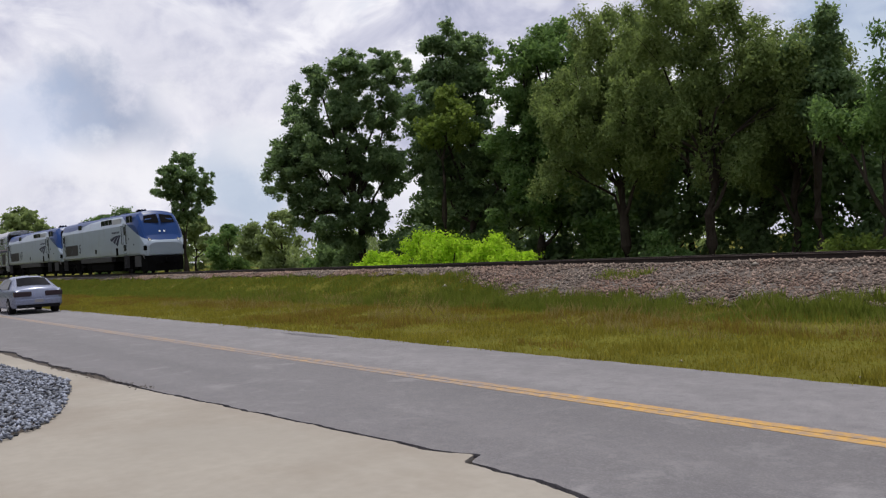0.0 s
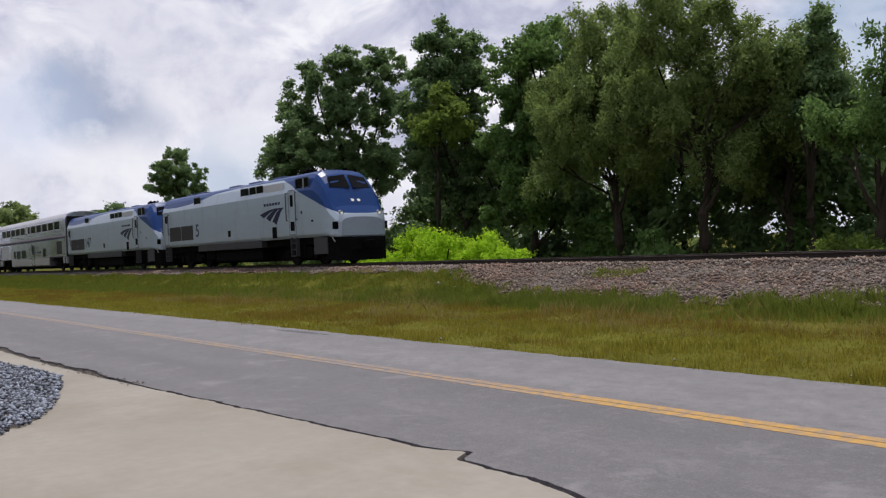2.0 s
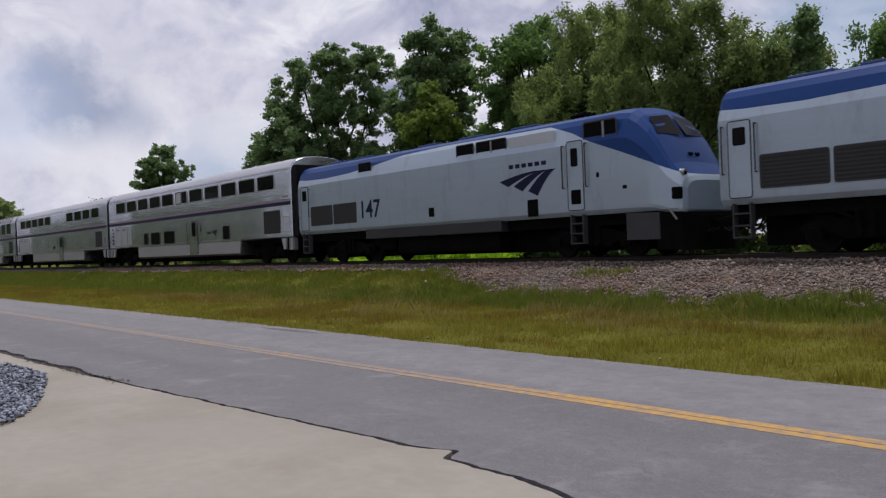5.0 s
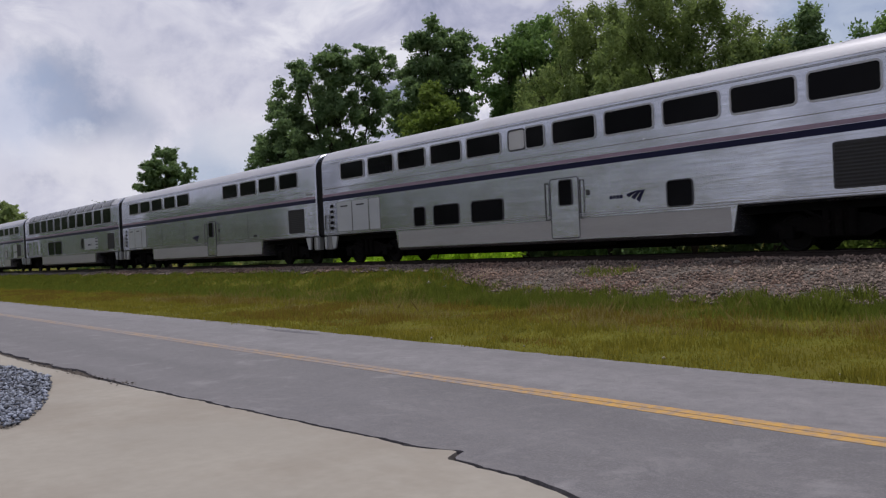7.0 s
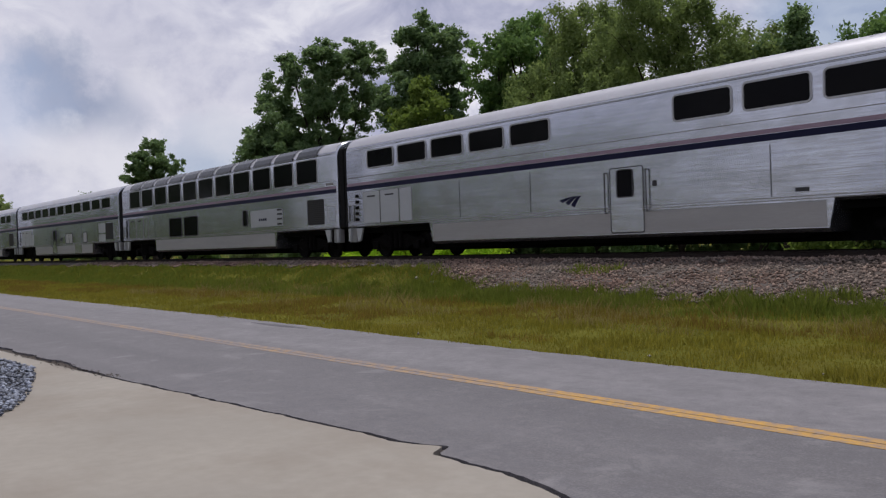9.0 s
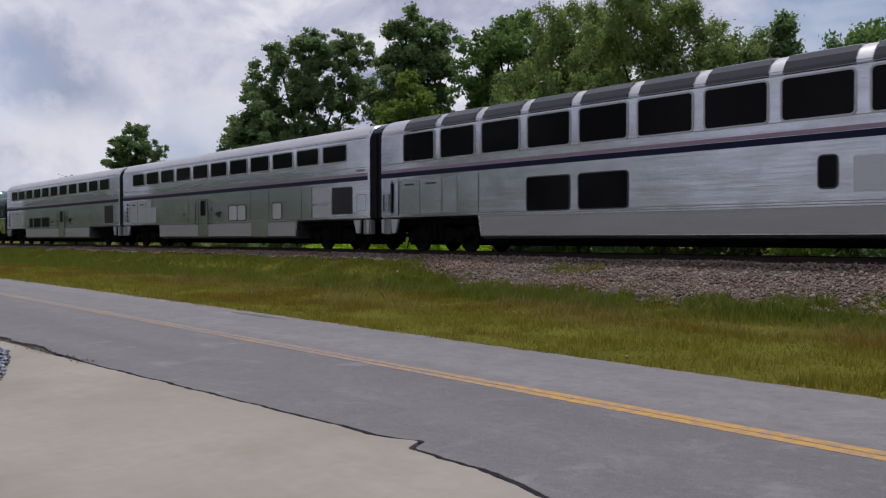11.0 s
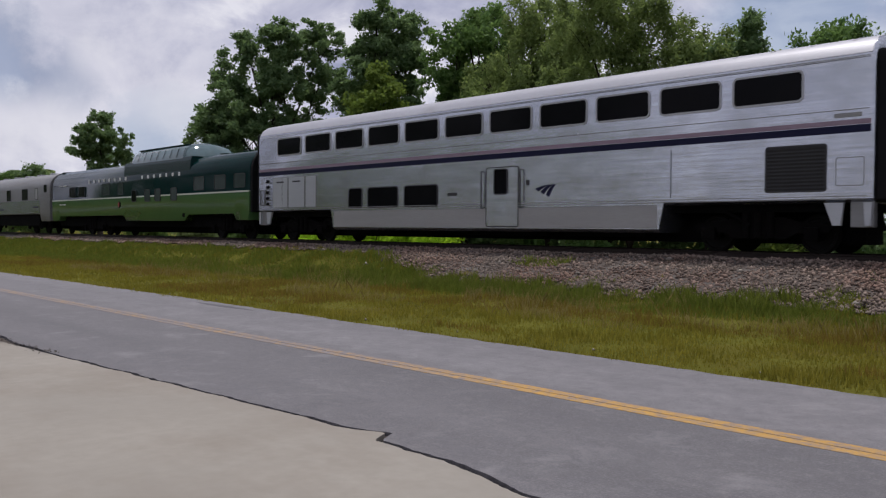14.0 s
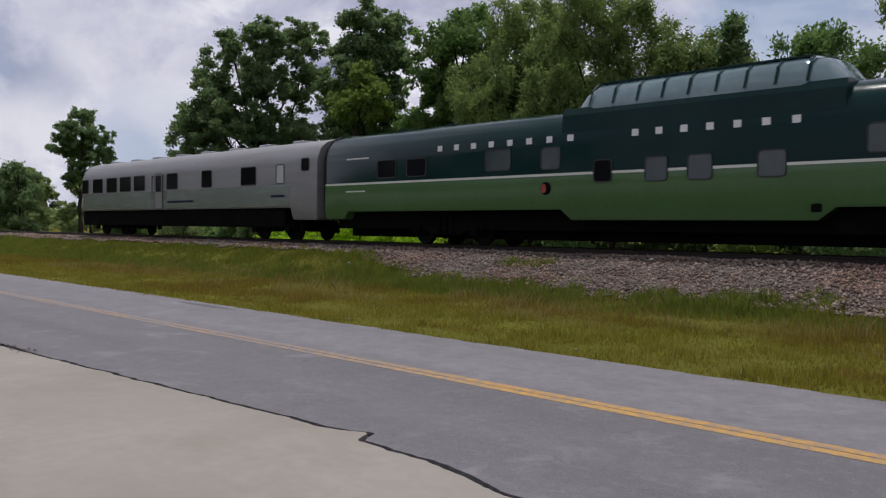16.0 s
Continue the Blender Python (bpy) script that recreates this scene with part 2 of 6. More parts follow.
# near-black: the shade beneath the train is put into these three colours
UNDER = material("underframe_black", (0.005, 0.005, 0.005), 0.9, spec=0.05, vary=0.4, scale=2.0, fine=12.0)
TRUCK = material("truck_iron_in_shade", (0.005, 0.0045, 0.0045), 0.9, spec=0.05, vary=0.4, scale=3.0, fine=14.0, dirt=(0.010, 0.008, 0.007))
WHEEL_MAT = material("wheel_steel_in_shade", (0.006, 0.0055, 0.005), 0.75, spec=0.15, vary=0.3, scale=3.0, fine=14.0)
GASKET = material("gasket", (0.05, 0.05, 0.052), 0.7, vary=0.1, spec=0.2)
BRIGHT_FRAME = material("aluminium_frame", (0.36, 0.36, 0.37), 0.4, metal=0.5, vary=0.06)
GLASS = material("tinted_glass", (0.005, 0.005, 0.006), 0.12, vary=0.3, scale=0.4, fine=3.0, spec=0.06)
SKIRT = material("dusty_grey_skirt", (0.33, 0.325, 0.315), 0.5, metal=0.25, vary=0.08, scale=0.7, fine=9.0, stretch=(0.4, 1, 3.0), dirt=(0.25, 0.225, 0.20), dirt_at=(0.5, 0.75))
PALE_PANEL = material("pale_brushed_panel", (0.44, 0.455, 0.48), 0.38, metal=0.35, vary=0.06, scale=0.8, fine=9.0, stretch=(0.5, 1, 3.0), dirt=(0.46, 0.46, 0.46))
CURTAIN = material("window_with_pale_blind", (0.46, 0.46, 0.46), 0.25, vary=0.08, scale=1.0, fine=6.0)
# pane colour lightened to hold a painted reflection of the sky
SKY_PANE = material("window_with_painted_sky_reflection", (0.045, 0.060, 0.060), 0.12, vary=0.15)
BLUE = material("blue_paint", (0.010, 0.040, 0.15), 0.35, vary=0.10, scale=0.6, fine=8.0)
NAVY = material("navy_paint", (0.009, 0.010, 0.036), 0.45, spec=0.12, vary=0.12, scale=0.7, fine=8.0)
RED_STRIPE = material("faded_red_paint", (0.25, 0.175, 0.225), 0.4, vary=0.1)
WHITE_LETTER = material("white_paint", (0.72, 0.72, 0.70), 0.4, vary=0.06)
CREAM = material("cream_stripe", (0.62, 0.63, 0.55), 0.4, vary=0.06)
DARK_GREEN = material("dark_green_paint", (0.004, 0.024, 0.023), 0.14, spec=0.13, vary=0.15, scale=0.6, fine=8.0)
LIGHT_GREEN = material("light_green_paint", (0.066, 0.140, 0.052), 0.16, vary=0.10, scale=0.6, fine=8.0)
GREY_GRILLE = material("grey_grille", (0.028, 0.028, 0.03), 0.7, metal=0.1, vary=0.15)
RUBBER = material("rubber", (0.010, 0.010, 0.011), 0.85, spec=0.15, vary=0.2)
BADGE_RED = material("red_enamel", (0.32, 0.045, 0.03), 0.35, vary=0.1)
CAR_PAINT = material("silver_blue_car_paint", (0.20, 0.225, 0.31), 0.28, metal=0.35, vary=0.05)
TAIL_LIGHT = material("tail_light", (0.022, 0.010, 0.018), 0.2, vary=0.1)
LAMP = bpy.data.materials.new("headlight_glow")
LAMP.use_nodes = True
LAMP.node_tree.nodes["Principled BSDF"].inputs["Emission Color"].default_value = (1.0, 0.97, 0.9, 1)
LAMP.node_tree.nodes["Principled BSDF"].inputs["Emission Strength"].default_value = 0.35
ROOF_GLASS = material("dark_roof_glass", (0.035, 0.038, 0.042), 0.2, vary=0.15, spec=0.25)
DOME_GLASS = material("dome_glass", (0.10, 0.16, 0.17), 0.06, vary=0.25, scale=0.5, fine=3.0, spec=0.8)


def painted_line(name, col, worn):
    """Road paint, worn away in patches, more of it on the far stretch."""
    m = bpy.data.materials.new(name)
    m.use_nodes = True
    n = Nodes(m.node_tree)
    out = n.add("ShaderNodeOutputMaterial")
    p = n.add("ShaderNodeBsdfPrincipled")
    v = n.coords("Object")
    w = n.noise(v, 9.0, 6.0, 0.7)
    sep = n.add("ShaderNodeSeparateXYZ")
    n.link(v, sep.inputs[0])
    far = n.ramp(n.math("MULTIPLY", sep.outputs[0], -0.025), [(0.14, 0.0), (0.22, 0.15), (0.45, 0.17)])
    k = n.ramp(n.math("ADD", n.math("ADD", w, far), n.math("MULTIPLY", n.noise(v, 0.6, 3.0), 0.2)), [(0.50, 0.0), (0.80, worn)])
    n.set(p.inputs["Base Color"], n.mix(k, col, (0.150, 0.144, 0.160)))
    p.inputs["Roughness"].default_value = 0.75
    n.link(p.outputs[0], out.inputs[0])
    return m


YELLOW = painted_line("yellow_road_paint", (0.44, 0.245, 0.042), 0.95)


def livery():
    """Locomotive paint: silver sides under a blue roof and nose, parted by a sweeping line."""
    m = bpy.data.materials.new("silver_and_blue_livery")
    m.use_nodes = True
    n = Nodes(m.node_tree)
    out = n.add("ShaderNodeOutputMaterial")
    p = n.add("ShaderNodeBsdfPrincipled")
    v = n.coords("Object")
    sep = n.add("ShaderNodeSeparateXYZ")
    n.link(v, sep.inputs[0])
    u = n.math("DIVIDE", n.math("ADD", sep.outputs[0], 11.0), 22.0)
    line = [(-10.6, 3.74), (-9.6, 3.66), (-8.0, 3.62), (-6.2, 3.68), (-4.5, 3.82), (-2.5, 4.05), (0.0, 4.13), (5.2, 4.10), (6.2, 3.78), (6.9, 3.46), (8.2, 2.98), (9.2, 2.58), (9.8, 2.28), (10.2, 2.12)]
    edge = n.ramp(u, [((x + 11.0) / 22.0, z / 5.0) for x, z in line])
    blue = n.math("GREATER_THAN", n.math("DIVIDE", sep.outputs[2], 5.0), edge)
    grain = n.noise(n.coords("Object", (0.4, 1, 3.0)), 1.2, 5.0)
    silver = n.mix(grain, (0.310, 0.372, 0.440), (0.375, 0.440, 0.505))
    grime = n.noise(n.coords("Object", (1.2, 1, 0.4)), 1.6, 6.0, 0.65)
    silver = n.mix(n.ramp(grime, [(0.52, 0.0), (0.78, 0.45)]), silver, (0.20, 0.19, 0.18))
    navy = n.mix(grain, (0.005, 0.030, 0.130), (0.010, 0.046, 0.175))
    n.set(p.inputs["Base Color"], n.mix(blue, silver, navy))
    p.inputs["Roughness"].default_value = 0.32
    p.inputs["Specular IOR Level"].default_value = 0.18
    n.set(p.inputs["Metallic"], n.math("MULTIPLY", n.math("SUBTRACT", 1.0, blue), 0.3))
    n.link(p.outputs[0], out.inputs[0])
    return m


LIVERY = livery()
LEAF_DARK = leaf_material("dark_leaves", (0.076, 0.136, 0.066), (0.195, 0.280, 0.125), (0.24, 0.35, 0.105))
LEAF_MID = leaf_material("mid_green_leaves", (0.070, 0.145, 0.048), (0.180, 0.275, 0.090), (0.2, 0.32, 0.07))
LEAF_WILLOW = leaf_material("grey_green_leaves", (0.105, 0.155, 0.056), (0.225, 0.295, 0.100), (0.28, 0.36, 0.09))
# lime green leaves, with sunlight put into the colour as extra brightness
LEAF_LIME_SUNLIT = leaf_material("sunlit_lime_green_leaves", (0.27, 0.44, 0.025), (0.44, 0.64, 0.05), (0.50, 0.76, 0.04))
LEAF_YELLOW = leaf_material("yellow_green_leaves", (0.09, 0.150, 0.034), (0.19, 0.255, 0.052), (0.22, 0.30, 0.05))
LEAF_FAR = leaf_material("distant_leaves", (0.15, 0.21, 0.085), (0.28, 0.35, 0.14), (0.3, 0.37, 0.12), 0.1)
GRASS_MAT = leaf_material("grass_blades", (0.160, 0.155, 0.022), (0.330, 0.290, 0.052), (0.31, 0.27, 0.036), 0.5)
GRASS_LUSH = leaf_material("lush_grass_blades", (0.098, 0.140, 0.022), (0.215, 0.250, 0.050), (0.22, 0.26, 0.035), 0.5)
GRASS_STRAW = leaf_material("straw_blades", (0.22, 0.175, 0.055), (0.36, 0.30, 0.12), (0.32, 0.26, 0.09), 0.6)
GRASS_DRY = leaf_material("dry_grass_blades", (0.160, 0.115, 0.025), (0.285, 0.200, 0.050), (0.25, 0.18, 0.035), 0.6)


# ---- mesh helpers ----
def mesh_from(name, verts, faces, mat):
    me = bpy.data.meshes.new(name)
    me.from_pydata(verts, [], faces)
    me.materials.append(mat)
    me.update()
    return me


def part(name, bm, mat, parent, label=""):
    """Links a bmesh as one mesh object under a thing or a part."""
    me = bpy.data.meshes.new(name)
    bmesh.ops.recalc_face_normals(bm, faces=bm.faces)
    bm.to_mesh(me)
    bm.free()
    me.materials.append(mat)
    ob = new(name, me)
    if parent is not None:
        ob.parent = parent
    return tagged(ob, label)


def smooth(ob, angle=35):
    me = ob.data
    bm = bmesh.new()
    bm.from_mesh(me)
    for f in bm.faces:
        f.smooth = True
    for e in bm.edges:
        if len(e.link_faces) == 2 and e.calc_face_angle(0) > radians(angle):
            e.smooth = False
    bm.to_mesh(me)
    bm.free()
    return ob


def add_box(bm, x0, x1, y0, y1, z0, z1, bevel=0.0):
    r = bmesh.ops.create_cube(bm, size=1.0, matrix=Matrix.Translation(((x0 + x1) / 2, (y0 + y1) / 2, (z0 + z1) / 2)) @ Matrix.Diagonal((x1 - x0, y1 - y0, z1 - z0, 1)))
    if bevel:
        edges = list({e for v in r["verts"] for e in v.link_edges})
        bmesh.ops.bevel(bm, geom=edges, offset=bevel, segments=2, affect="EDGES", profile=0.6)
    return bm


def box(x0, x1, y0, y1, z0, z1, bevel=0.0):
    return add_box(bmesh.new(), x0, x1, y0, y1, z0, z1, bevel)


def add_tube(bm, a, b, r0, r1, sides=8):
    a, b = Vector(a), Vector(b)
    q = (b - a).to_track_quat("Z", "Y").to_matrix()
    rings = []
    for p, r in ((a, r0), (b, r1)):
        rings.append([bm.verts.new(p + q @ Vector((r * math.cos(i * math.tau / sides), r * math.sin(i * math.tau / sides), 0))) for i in range(sides)])
    for i in range(sides):
        bm.faces.new((rings[0][i], rings[0][(i + 1) % sides], rings[1][(i + 1) % sides], rings[1][i]))
    bm.faces.new(rings[0][::-1])
    bm.faces.new(rings[1])
    return bm


def loft(rings):
    """A closed skin over rings of equally many points."""
    bm = bmesh.new()
    vs = [[bm.verts.new(p) for p in ring] for ring in rings]
    k = len(rings[0])
    for a, b in zip(vs, vs[1:]):
        for i in range(k):
            bm.faces.new((a[i], a[(i + 1) % k], b[(i + 1) % k], b[i]))
    bm.faces.new(vs[0][::-1])
    bm.faces.new(vs[-1])
    return bm


def rounded(x0, x1, z0, z1, r, n=4):
    pts = []
    for cx, cz, a0 in ((x1 - r, z1 - r, 0), (x0 + r, z1 - r, 90), (x0 + r, z0 + r, 180), (x1 - r, z0 + r, 270)):
        for i in range(n + 1):
            a = radians(a0 + 90 * i / n)
            pts.append((cx + r * math.cos(a), cz + r * math.sin(a)))
    return pts


def plate(x0, x1, z0, z1, y, depth, r=0.08):
    """A rounded plate standing in the plane y, its face towards -y, depth thick."""
    bm = bmesh.new()
    pts = rounded(x0, x1, z0, z1, r)
    front = [bm.verts.new((x, y - depth, z)) for x, z in pts]
    back = [bm.verts.new((x, y, z)) for x, z in pts]
    bm.faces.new(front)
    bm.faces.new(back[::-1])
    for i in range(len(pts)):
        j = (i + 1) % len(pts)
        bm.faces.new((front[i], back[i], back[j], front[j]))
    return bm


def ring_frame(x0, x1, z0, z1, y, depth, width, r=0.1):
    """A rounded window frame of that width and depth, proud of the plane y."""
    bm = bmesh.new()
    outer, inner = rounded(x0 - width, x1 + width, z0 - width, z1 + width, r + width), rounded(x0, x1, z0, z1, r)
    k = len(outer)
    vs = [[bm.verts.new((x, yy, z)) for x, z in pts] for pts, yy in ((outer, y), (outer, y - depth), (inner, y - depth), (inner, y))]
    for a, b in zip(vs, vs[1:] + vs[:1]):
        for i in range(k):
            j = (i + 1) % k
            bm.faces.new((a[i], a[j], b[j], b[i]))
    return bm

# ---- ground, road and track bed ----
RAIL_TOP = 1.13
TRACK_Y = 20.95
ROAD_FAR = 9.25
LEFT_END, RIGHT_END = -420.0, 120.0


def ground_height(x, y):
    """Flat by the road, a shallow grassy rise, the track's embankment, flat woods behind."""
    if y < 9.1:
        return -0.06
    steps = [(9.1, -0.06), (9.4, -0.03), (12.0, 0.02), (15.6, 0.06), (16.4, 0.13), (19.2, 0.93), (22.7, 0.93), (26.0, 0.15), (40.0, 0.05)]
    for (ya, za), (yb, zb) in zip(steps, steps[1:]):
        if y <= yb:
            k = (y - ya) / (yb - ya)
            z = za + (zb - za) * k
            break
    else:
        z = 0.05
    return z + (0.05 * noise.noise((x * 0.35, y * 0.5, 3.1)) if y > 9.5 else 0.0)


def grid_sheet(xs, ys, height):
    verts = [(x, y, height(x, y)) for y in ys for x in xs]
    w = len(xs)
    faces = [(j * w + i, j * w + i + 1, (j + 1) * w + i + 1, (j + 1) * w + i) for j in range(len(ys) - 1) for i in range(w - 1)]
    return verts, faces


def build_ground():
    xs = [-2500, -1200, -700, -420, -300, -220, -170, -140, -115, -100] + [-90 + 0.9 * i for i in range(111)] + [14, 20, 40, 120, 500, 2500]
    ys = [-2500, -600, -120, -30, 0, 4, 8] + [9.1 + 0.35 * i for i in range(50)] + [28, 34, 45, 70, 120, 260, 600, 2500]
    ob = new("ground", mesh_from("ground", *grid_sheet(xs, ys, ground_height), TURF))
    for f in ob.data.polygons:
        f.use_smooth = True
    tagged(ob, "grassy verge and embankment ground, dry patches", "ground", kind="structure")


def crack_line(x):
    """The ragged line where the concrete apron meets the asphalt."""
    steps = [(-60, 3.4), (-20, 3.55), (-16.0, 3.58), (-12.6, 3.70), (-11.2, 3.79), (-9.4, 3.94), (-7.3, 4.09), (-5.65, 4.19), (-5.36, 4.31), (-5.30, 4.31), (-5.18, 4.10), (-4.4, 4.12), (-3.93, 4.03), (-3.5, 3.94), (0, 3.9), (30, 3.9)]
    for (xa, ya), (xb, yb) in zip(steps, steps[1:]):
        if x <= xb:
            y = ya + (yb - ya) * (x - xa) / (xb - xa)
            break
    return y + 0.035 * noise.noise((x * 2.3, 1.7, 0)) + 0.02 * noise.noise((x * 7.0, 4.0, 0)) + 0.012 * noise.noise((x * 19.0, 9.0, 0))


def slab_strip(edge_a, edge_b, z, thick, across=5):
    """A slab between two ragged edges given as point lists of equal length, with sides."""
    bm = bmesh.new()
    rows = []
    for (xa, ya), (xb, yb) in zip(edge_a, edge_b):
        rows.append([bm.verts.new((xa + (xb - xa) * i / across, ya + (yb - ya) * i / across, z)) for i in range(across + 1)])
    for r, q in zip(rows, rows[1:]):
        for i in range(across):
            bm.faces.new((r[i], q[i], q[i + 1], r[i + 1]))
    border = [e for e in bm.edges if e.is_boundary]
    ext = bmesh.ops.extrude_edge_only(bm, edges=border)
    for v in ext["geom"]:
        if isinstance(v, bmesh.types.BMVert):
            v.co.z -= thick
    return bm


def gap_width(x):
    w = 0.075 + 0.06 * max(0.0, noise.noise((x * 1.1, 8.0, 2.0))) + 0.012 * noise.noise((x * 6.0, 2.0, 5.0))
    if x < -11.5:
        w += 0.20 * min(1.0, (-11.5 - x) / 2.0) * (0.6 + 0.6 * noise.noise((x * 0.9, 0, 3)))
    return max(0.03, w)


def build_road():
    xs = [LEFT_END, -200, -120, -80, -60] + [-50 + 0.5 * i for i in range(54)] + [-23 + 0.05 * i for i in range(481)] + [1.5, 4, 10, 30, RIGHT_END]
    near = [(x, crack_line(max(-60, min(x, 29))) + gap_width(x)) for x in xs]
    far = [(x, ROAD_FAR - 0.20 * min(1.0, max(0.0, (x + 20.0) / 11.0)) + 0.06 * noise.noise((x * 0.7, 5.0, 0)) + 0.05 * noise.noise((x * 2.7, 9.0, 0))) for x in xs]
    ob = part("road", slab_strip(near, far, 0.0, 0.07), ASPHALT, None)
    tagged(ob, "weathered grey asphalt two-lane country road", "road", kind="structure")
    for off in (-0.078, 0.078):
        a = [(x, 6.68 + off - 0.07) for x in (LEFT_END, -60, -30, -15, 0, 20, RIGHT_END)]
        b = [(x, 6.68 + off + 0.07) for x, _ in a]
        ln = part("road_line", slab_strip(a, b, 0.004, 0.003, 1), YELLOW, ob, "worn yellow centre line")
    xs2 = [x for x in xs if -60 <= x <= 29]
    bm = slab_strip([(x, crack_line(x) - 0.03) for x in xs2], [(x, crack_line(x) + gap_width(x) + 0.03) for x in xs2], -0.035, 0.01, 1)
    tagged(part("joint", bm, SOIL, ob), "dark soil in the open joint")
    # patched strip near the far edge
    bm = slab_strip([(-17.4 + 0.1 * i, 8.84 - 0.10 * math.sin(math.pi * i / 24) + 0.03 * noise.noise((i * 0.7, 0, 0))) for i in range(25)], [(-17.4 + 0.1 * i, 8.86 + 0.08 * math.sin(math.pi * i / 24) + 0.03 * noise.noise((i * 0.7, 3, 0))) for i in range(25)], 0.004, 0.003, 1)
    part("road_patch", bm, TAR, ob, "dark oily patch by the road edge")


def build_apron():
    xs = [-60, -40, -30, -25] + [-23 + 0.05 * i for i in range(481)] + [1.5, 4, 10, 20, 29]
    a = [(x, -14.0) for x in xs]
    b = [(x, crack_line(x)) for x in xs]
    ob = part("pavement", slab_strip(a, b, 0.012, 0.08, 8), CONCRETE, None)
    tagged(ob, "pale tan concrete driveway apron with ragged edge", "pavement", kind="structure")


def stone_verts(rng, n, centers, sizes, flat=0.75):
    """n rough eight-sided stones as one vertex and face array."""
    base = np.array([(1, 0, 0), (-1, 0, 0), (0, 1, 0), (0, -1, 0), (0, 0, 1), (0, 0, -1)], float)
    tri = np.array([(0, 2, 4), (2, 1, 4), (1, 3, 4), (3, 0, 4), (2, 0, 5), (1, 2, 5), (3, 1, 5), (0, 3, 5)])
    v = base[None] * rng.uniform(0.6, 1.25, (n, 6, 1)) + rng.uniform(-0.28, 0.28, (n, 6, 3))
    ang = rng.uniform(0, math.tau, n)
    c, s = np.cos(ang), np.sin(ang)
    vx, vy = v[..., 0] * c[:, None] - v[..., 1] * s[:, None], v[..., 0] * s[:, None] + v[..., 1] * c[:, None]
    v = np.stack([vx, vy, v[..., 2] * flat], -1) * sizes[:, None, None] + centers[:, None, :]
    f = tri[None] + (np.arange(n) * 6)[:, None, None]
    return v.reshape(-1, 3), f.reshape(-1, 3)


def fast_mesh(name, v, f, mat):
    """A mesh from numpy arrays of points and of equally sided faces."""
    k = f.shape[1]
    me = bpy.data.meshes.new(name)
    me.vertices.add(len(v))
    me.vertices.foreach_set("co", np.ascontiguousarray(v, np.float32).ravel())
    me.loops.add(f.size)
    me.loops.foreach_set("vertex_index", np.ascontiguousarray(f, np.int32).ravel())
    me.polygons.add(len(f))
    me.polygons.foreach_set("loop_start", np.arange(len(f), dtype=np.int32) * k)
    me.polygons.foreach_set("loop_total", np.full(len(f), k, np.int32))
    me.materials.append(mat)
    me.update(calc_edges=True)
    me.validate()
    return me


def ballast_toe(x):
    """How far down the bank the stones reach before the grass takes over."""
    k = min(1.0, max(0.0, (x + 25.0) / 9.0))
    k = k * k * (3 - 2 * k)
    return 18.75 + k * (16.35 - 18.75) + 0.40 * noise.noise((x * 0.5, 2.0, 7.0)) + 0.3 * noise.noise((x * 1.7, 6.0, 7.0)) + 0.15 * noise.noise((x * 5.1, 3.0, 2.0))


def build_ballast():
    xs = [LEFT_END, -250, -160, -120, -95] + [-80 + 0.8 * i for i in range(112)] + [15, 40, RIGHT_END]
    verts, faces = [], []
    n = 15
    for x in xs:
        toe = ballast_toe(x)
        for j in range(n):
            y = toe + (24.9 - toe) * j / (n - 1)
            z = ground_height(x, y) + 0.05 + 0.03 * noise.noise((x * 1.3, y * 1.3, 0)) if 0 < j < n - 1 else ground_height(x, y) - 0.03
            verts.append((x, y, z))
    for i in range(len(xs) - 1):
        for j in range(n - 1):
            faces.append((i * n + j, (i + 1) * n + j, (i + 1) * n + j + 1, i * n + j + 1))
    ob = new("track_bed", mesh_from("track_bed", verts, faces, BALLAST_GAPS))
    tagged(ob, "crushed stone track bed, darkened as shade between the loose stones", "track bed", kind="structure")
    rng = np.random.default_rng(5)
    cs = []
    while len(cs) < 42000:
        x = -2.0 - 62.0 * rng.random() ** 1.4
        toe = ballast_toe(x)
        y = toe - 0.15 + (20.0 - toe) * rng.random()
        cs.append((x, y, ground_height(x, y) + 0.055 + 0.03 * noise.noise((x * 1.3, y * 1.3, 0))))
    cs = np.array(cs)
    v, f = stone_verts(rng, len(cs), cs, rng.uniform(0.022, 0.050, len(cs)) * np.where(rng.random(len(cs)) < 0.16, 1.8, 1.0))
    st = new("ballast_stones", fast_mesh("ballast_stones", v, f, STONE))
    tagged(st, "loose pink and grey crushed ballast stones", "ballast", kind="stuff")
    # a few pale larger stones that lie loose on the bank
    for k in range(9):
        x, y = -6.0 - 2.1 * k + rng.uniform(-0.8, 0.8), rng.uniform(16.6, 18.9)
        v, f = stone_verts(rng, 1, np.array([(x, y, ground_height(x, y) + 0.09)]), np.array([rng.uniform(0.08, 0.13)]))
        s = new("stone", fast_mesh("stone", v, f, CONCRETE))
        tagged(s, "pale loose stone lying on the ballast bank", "stone", group="loose stones on the bank")


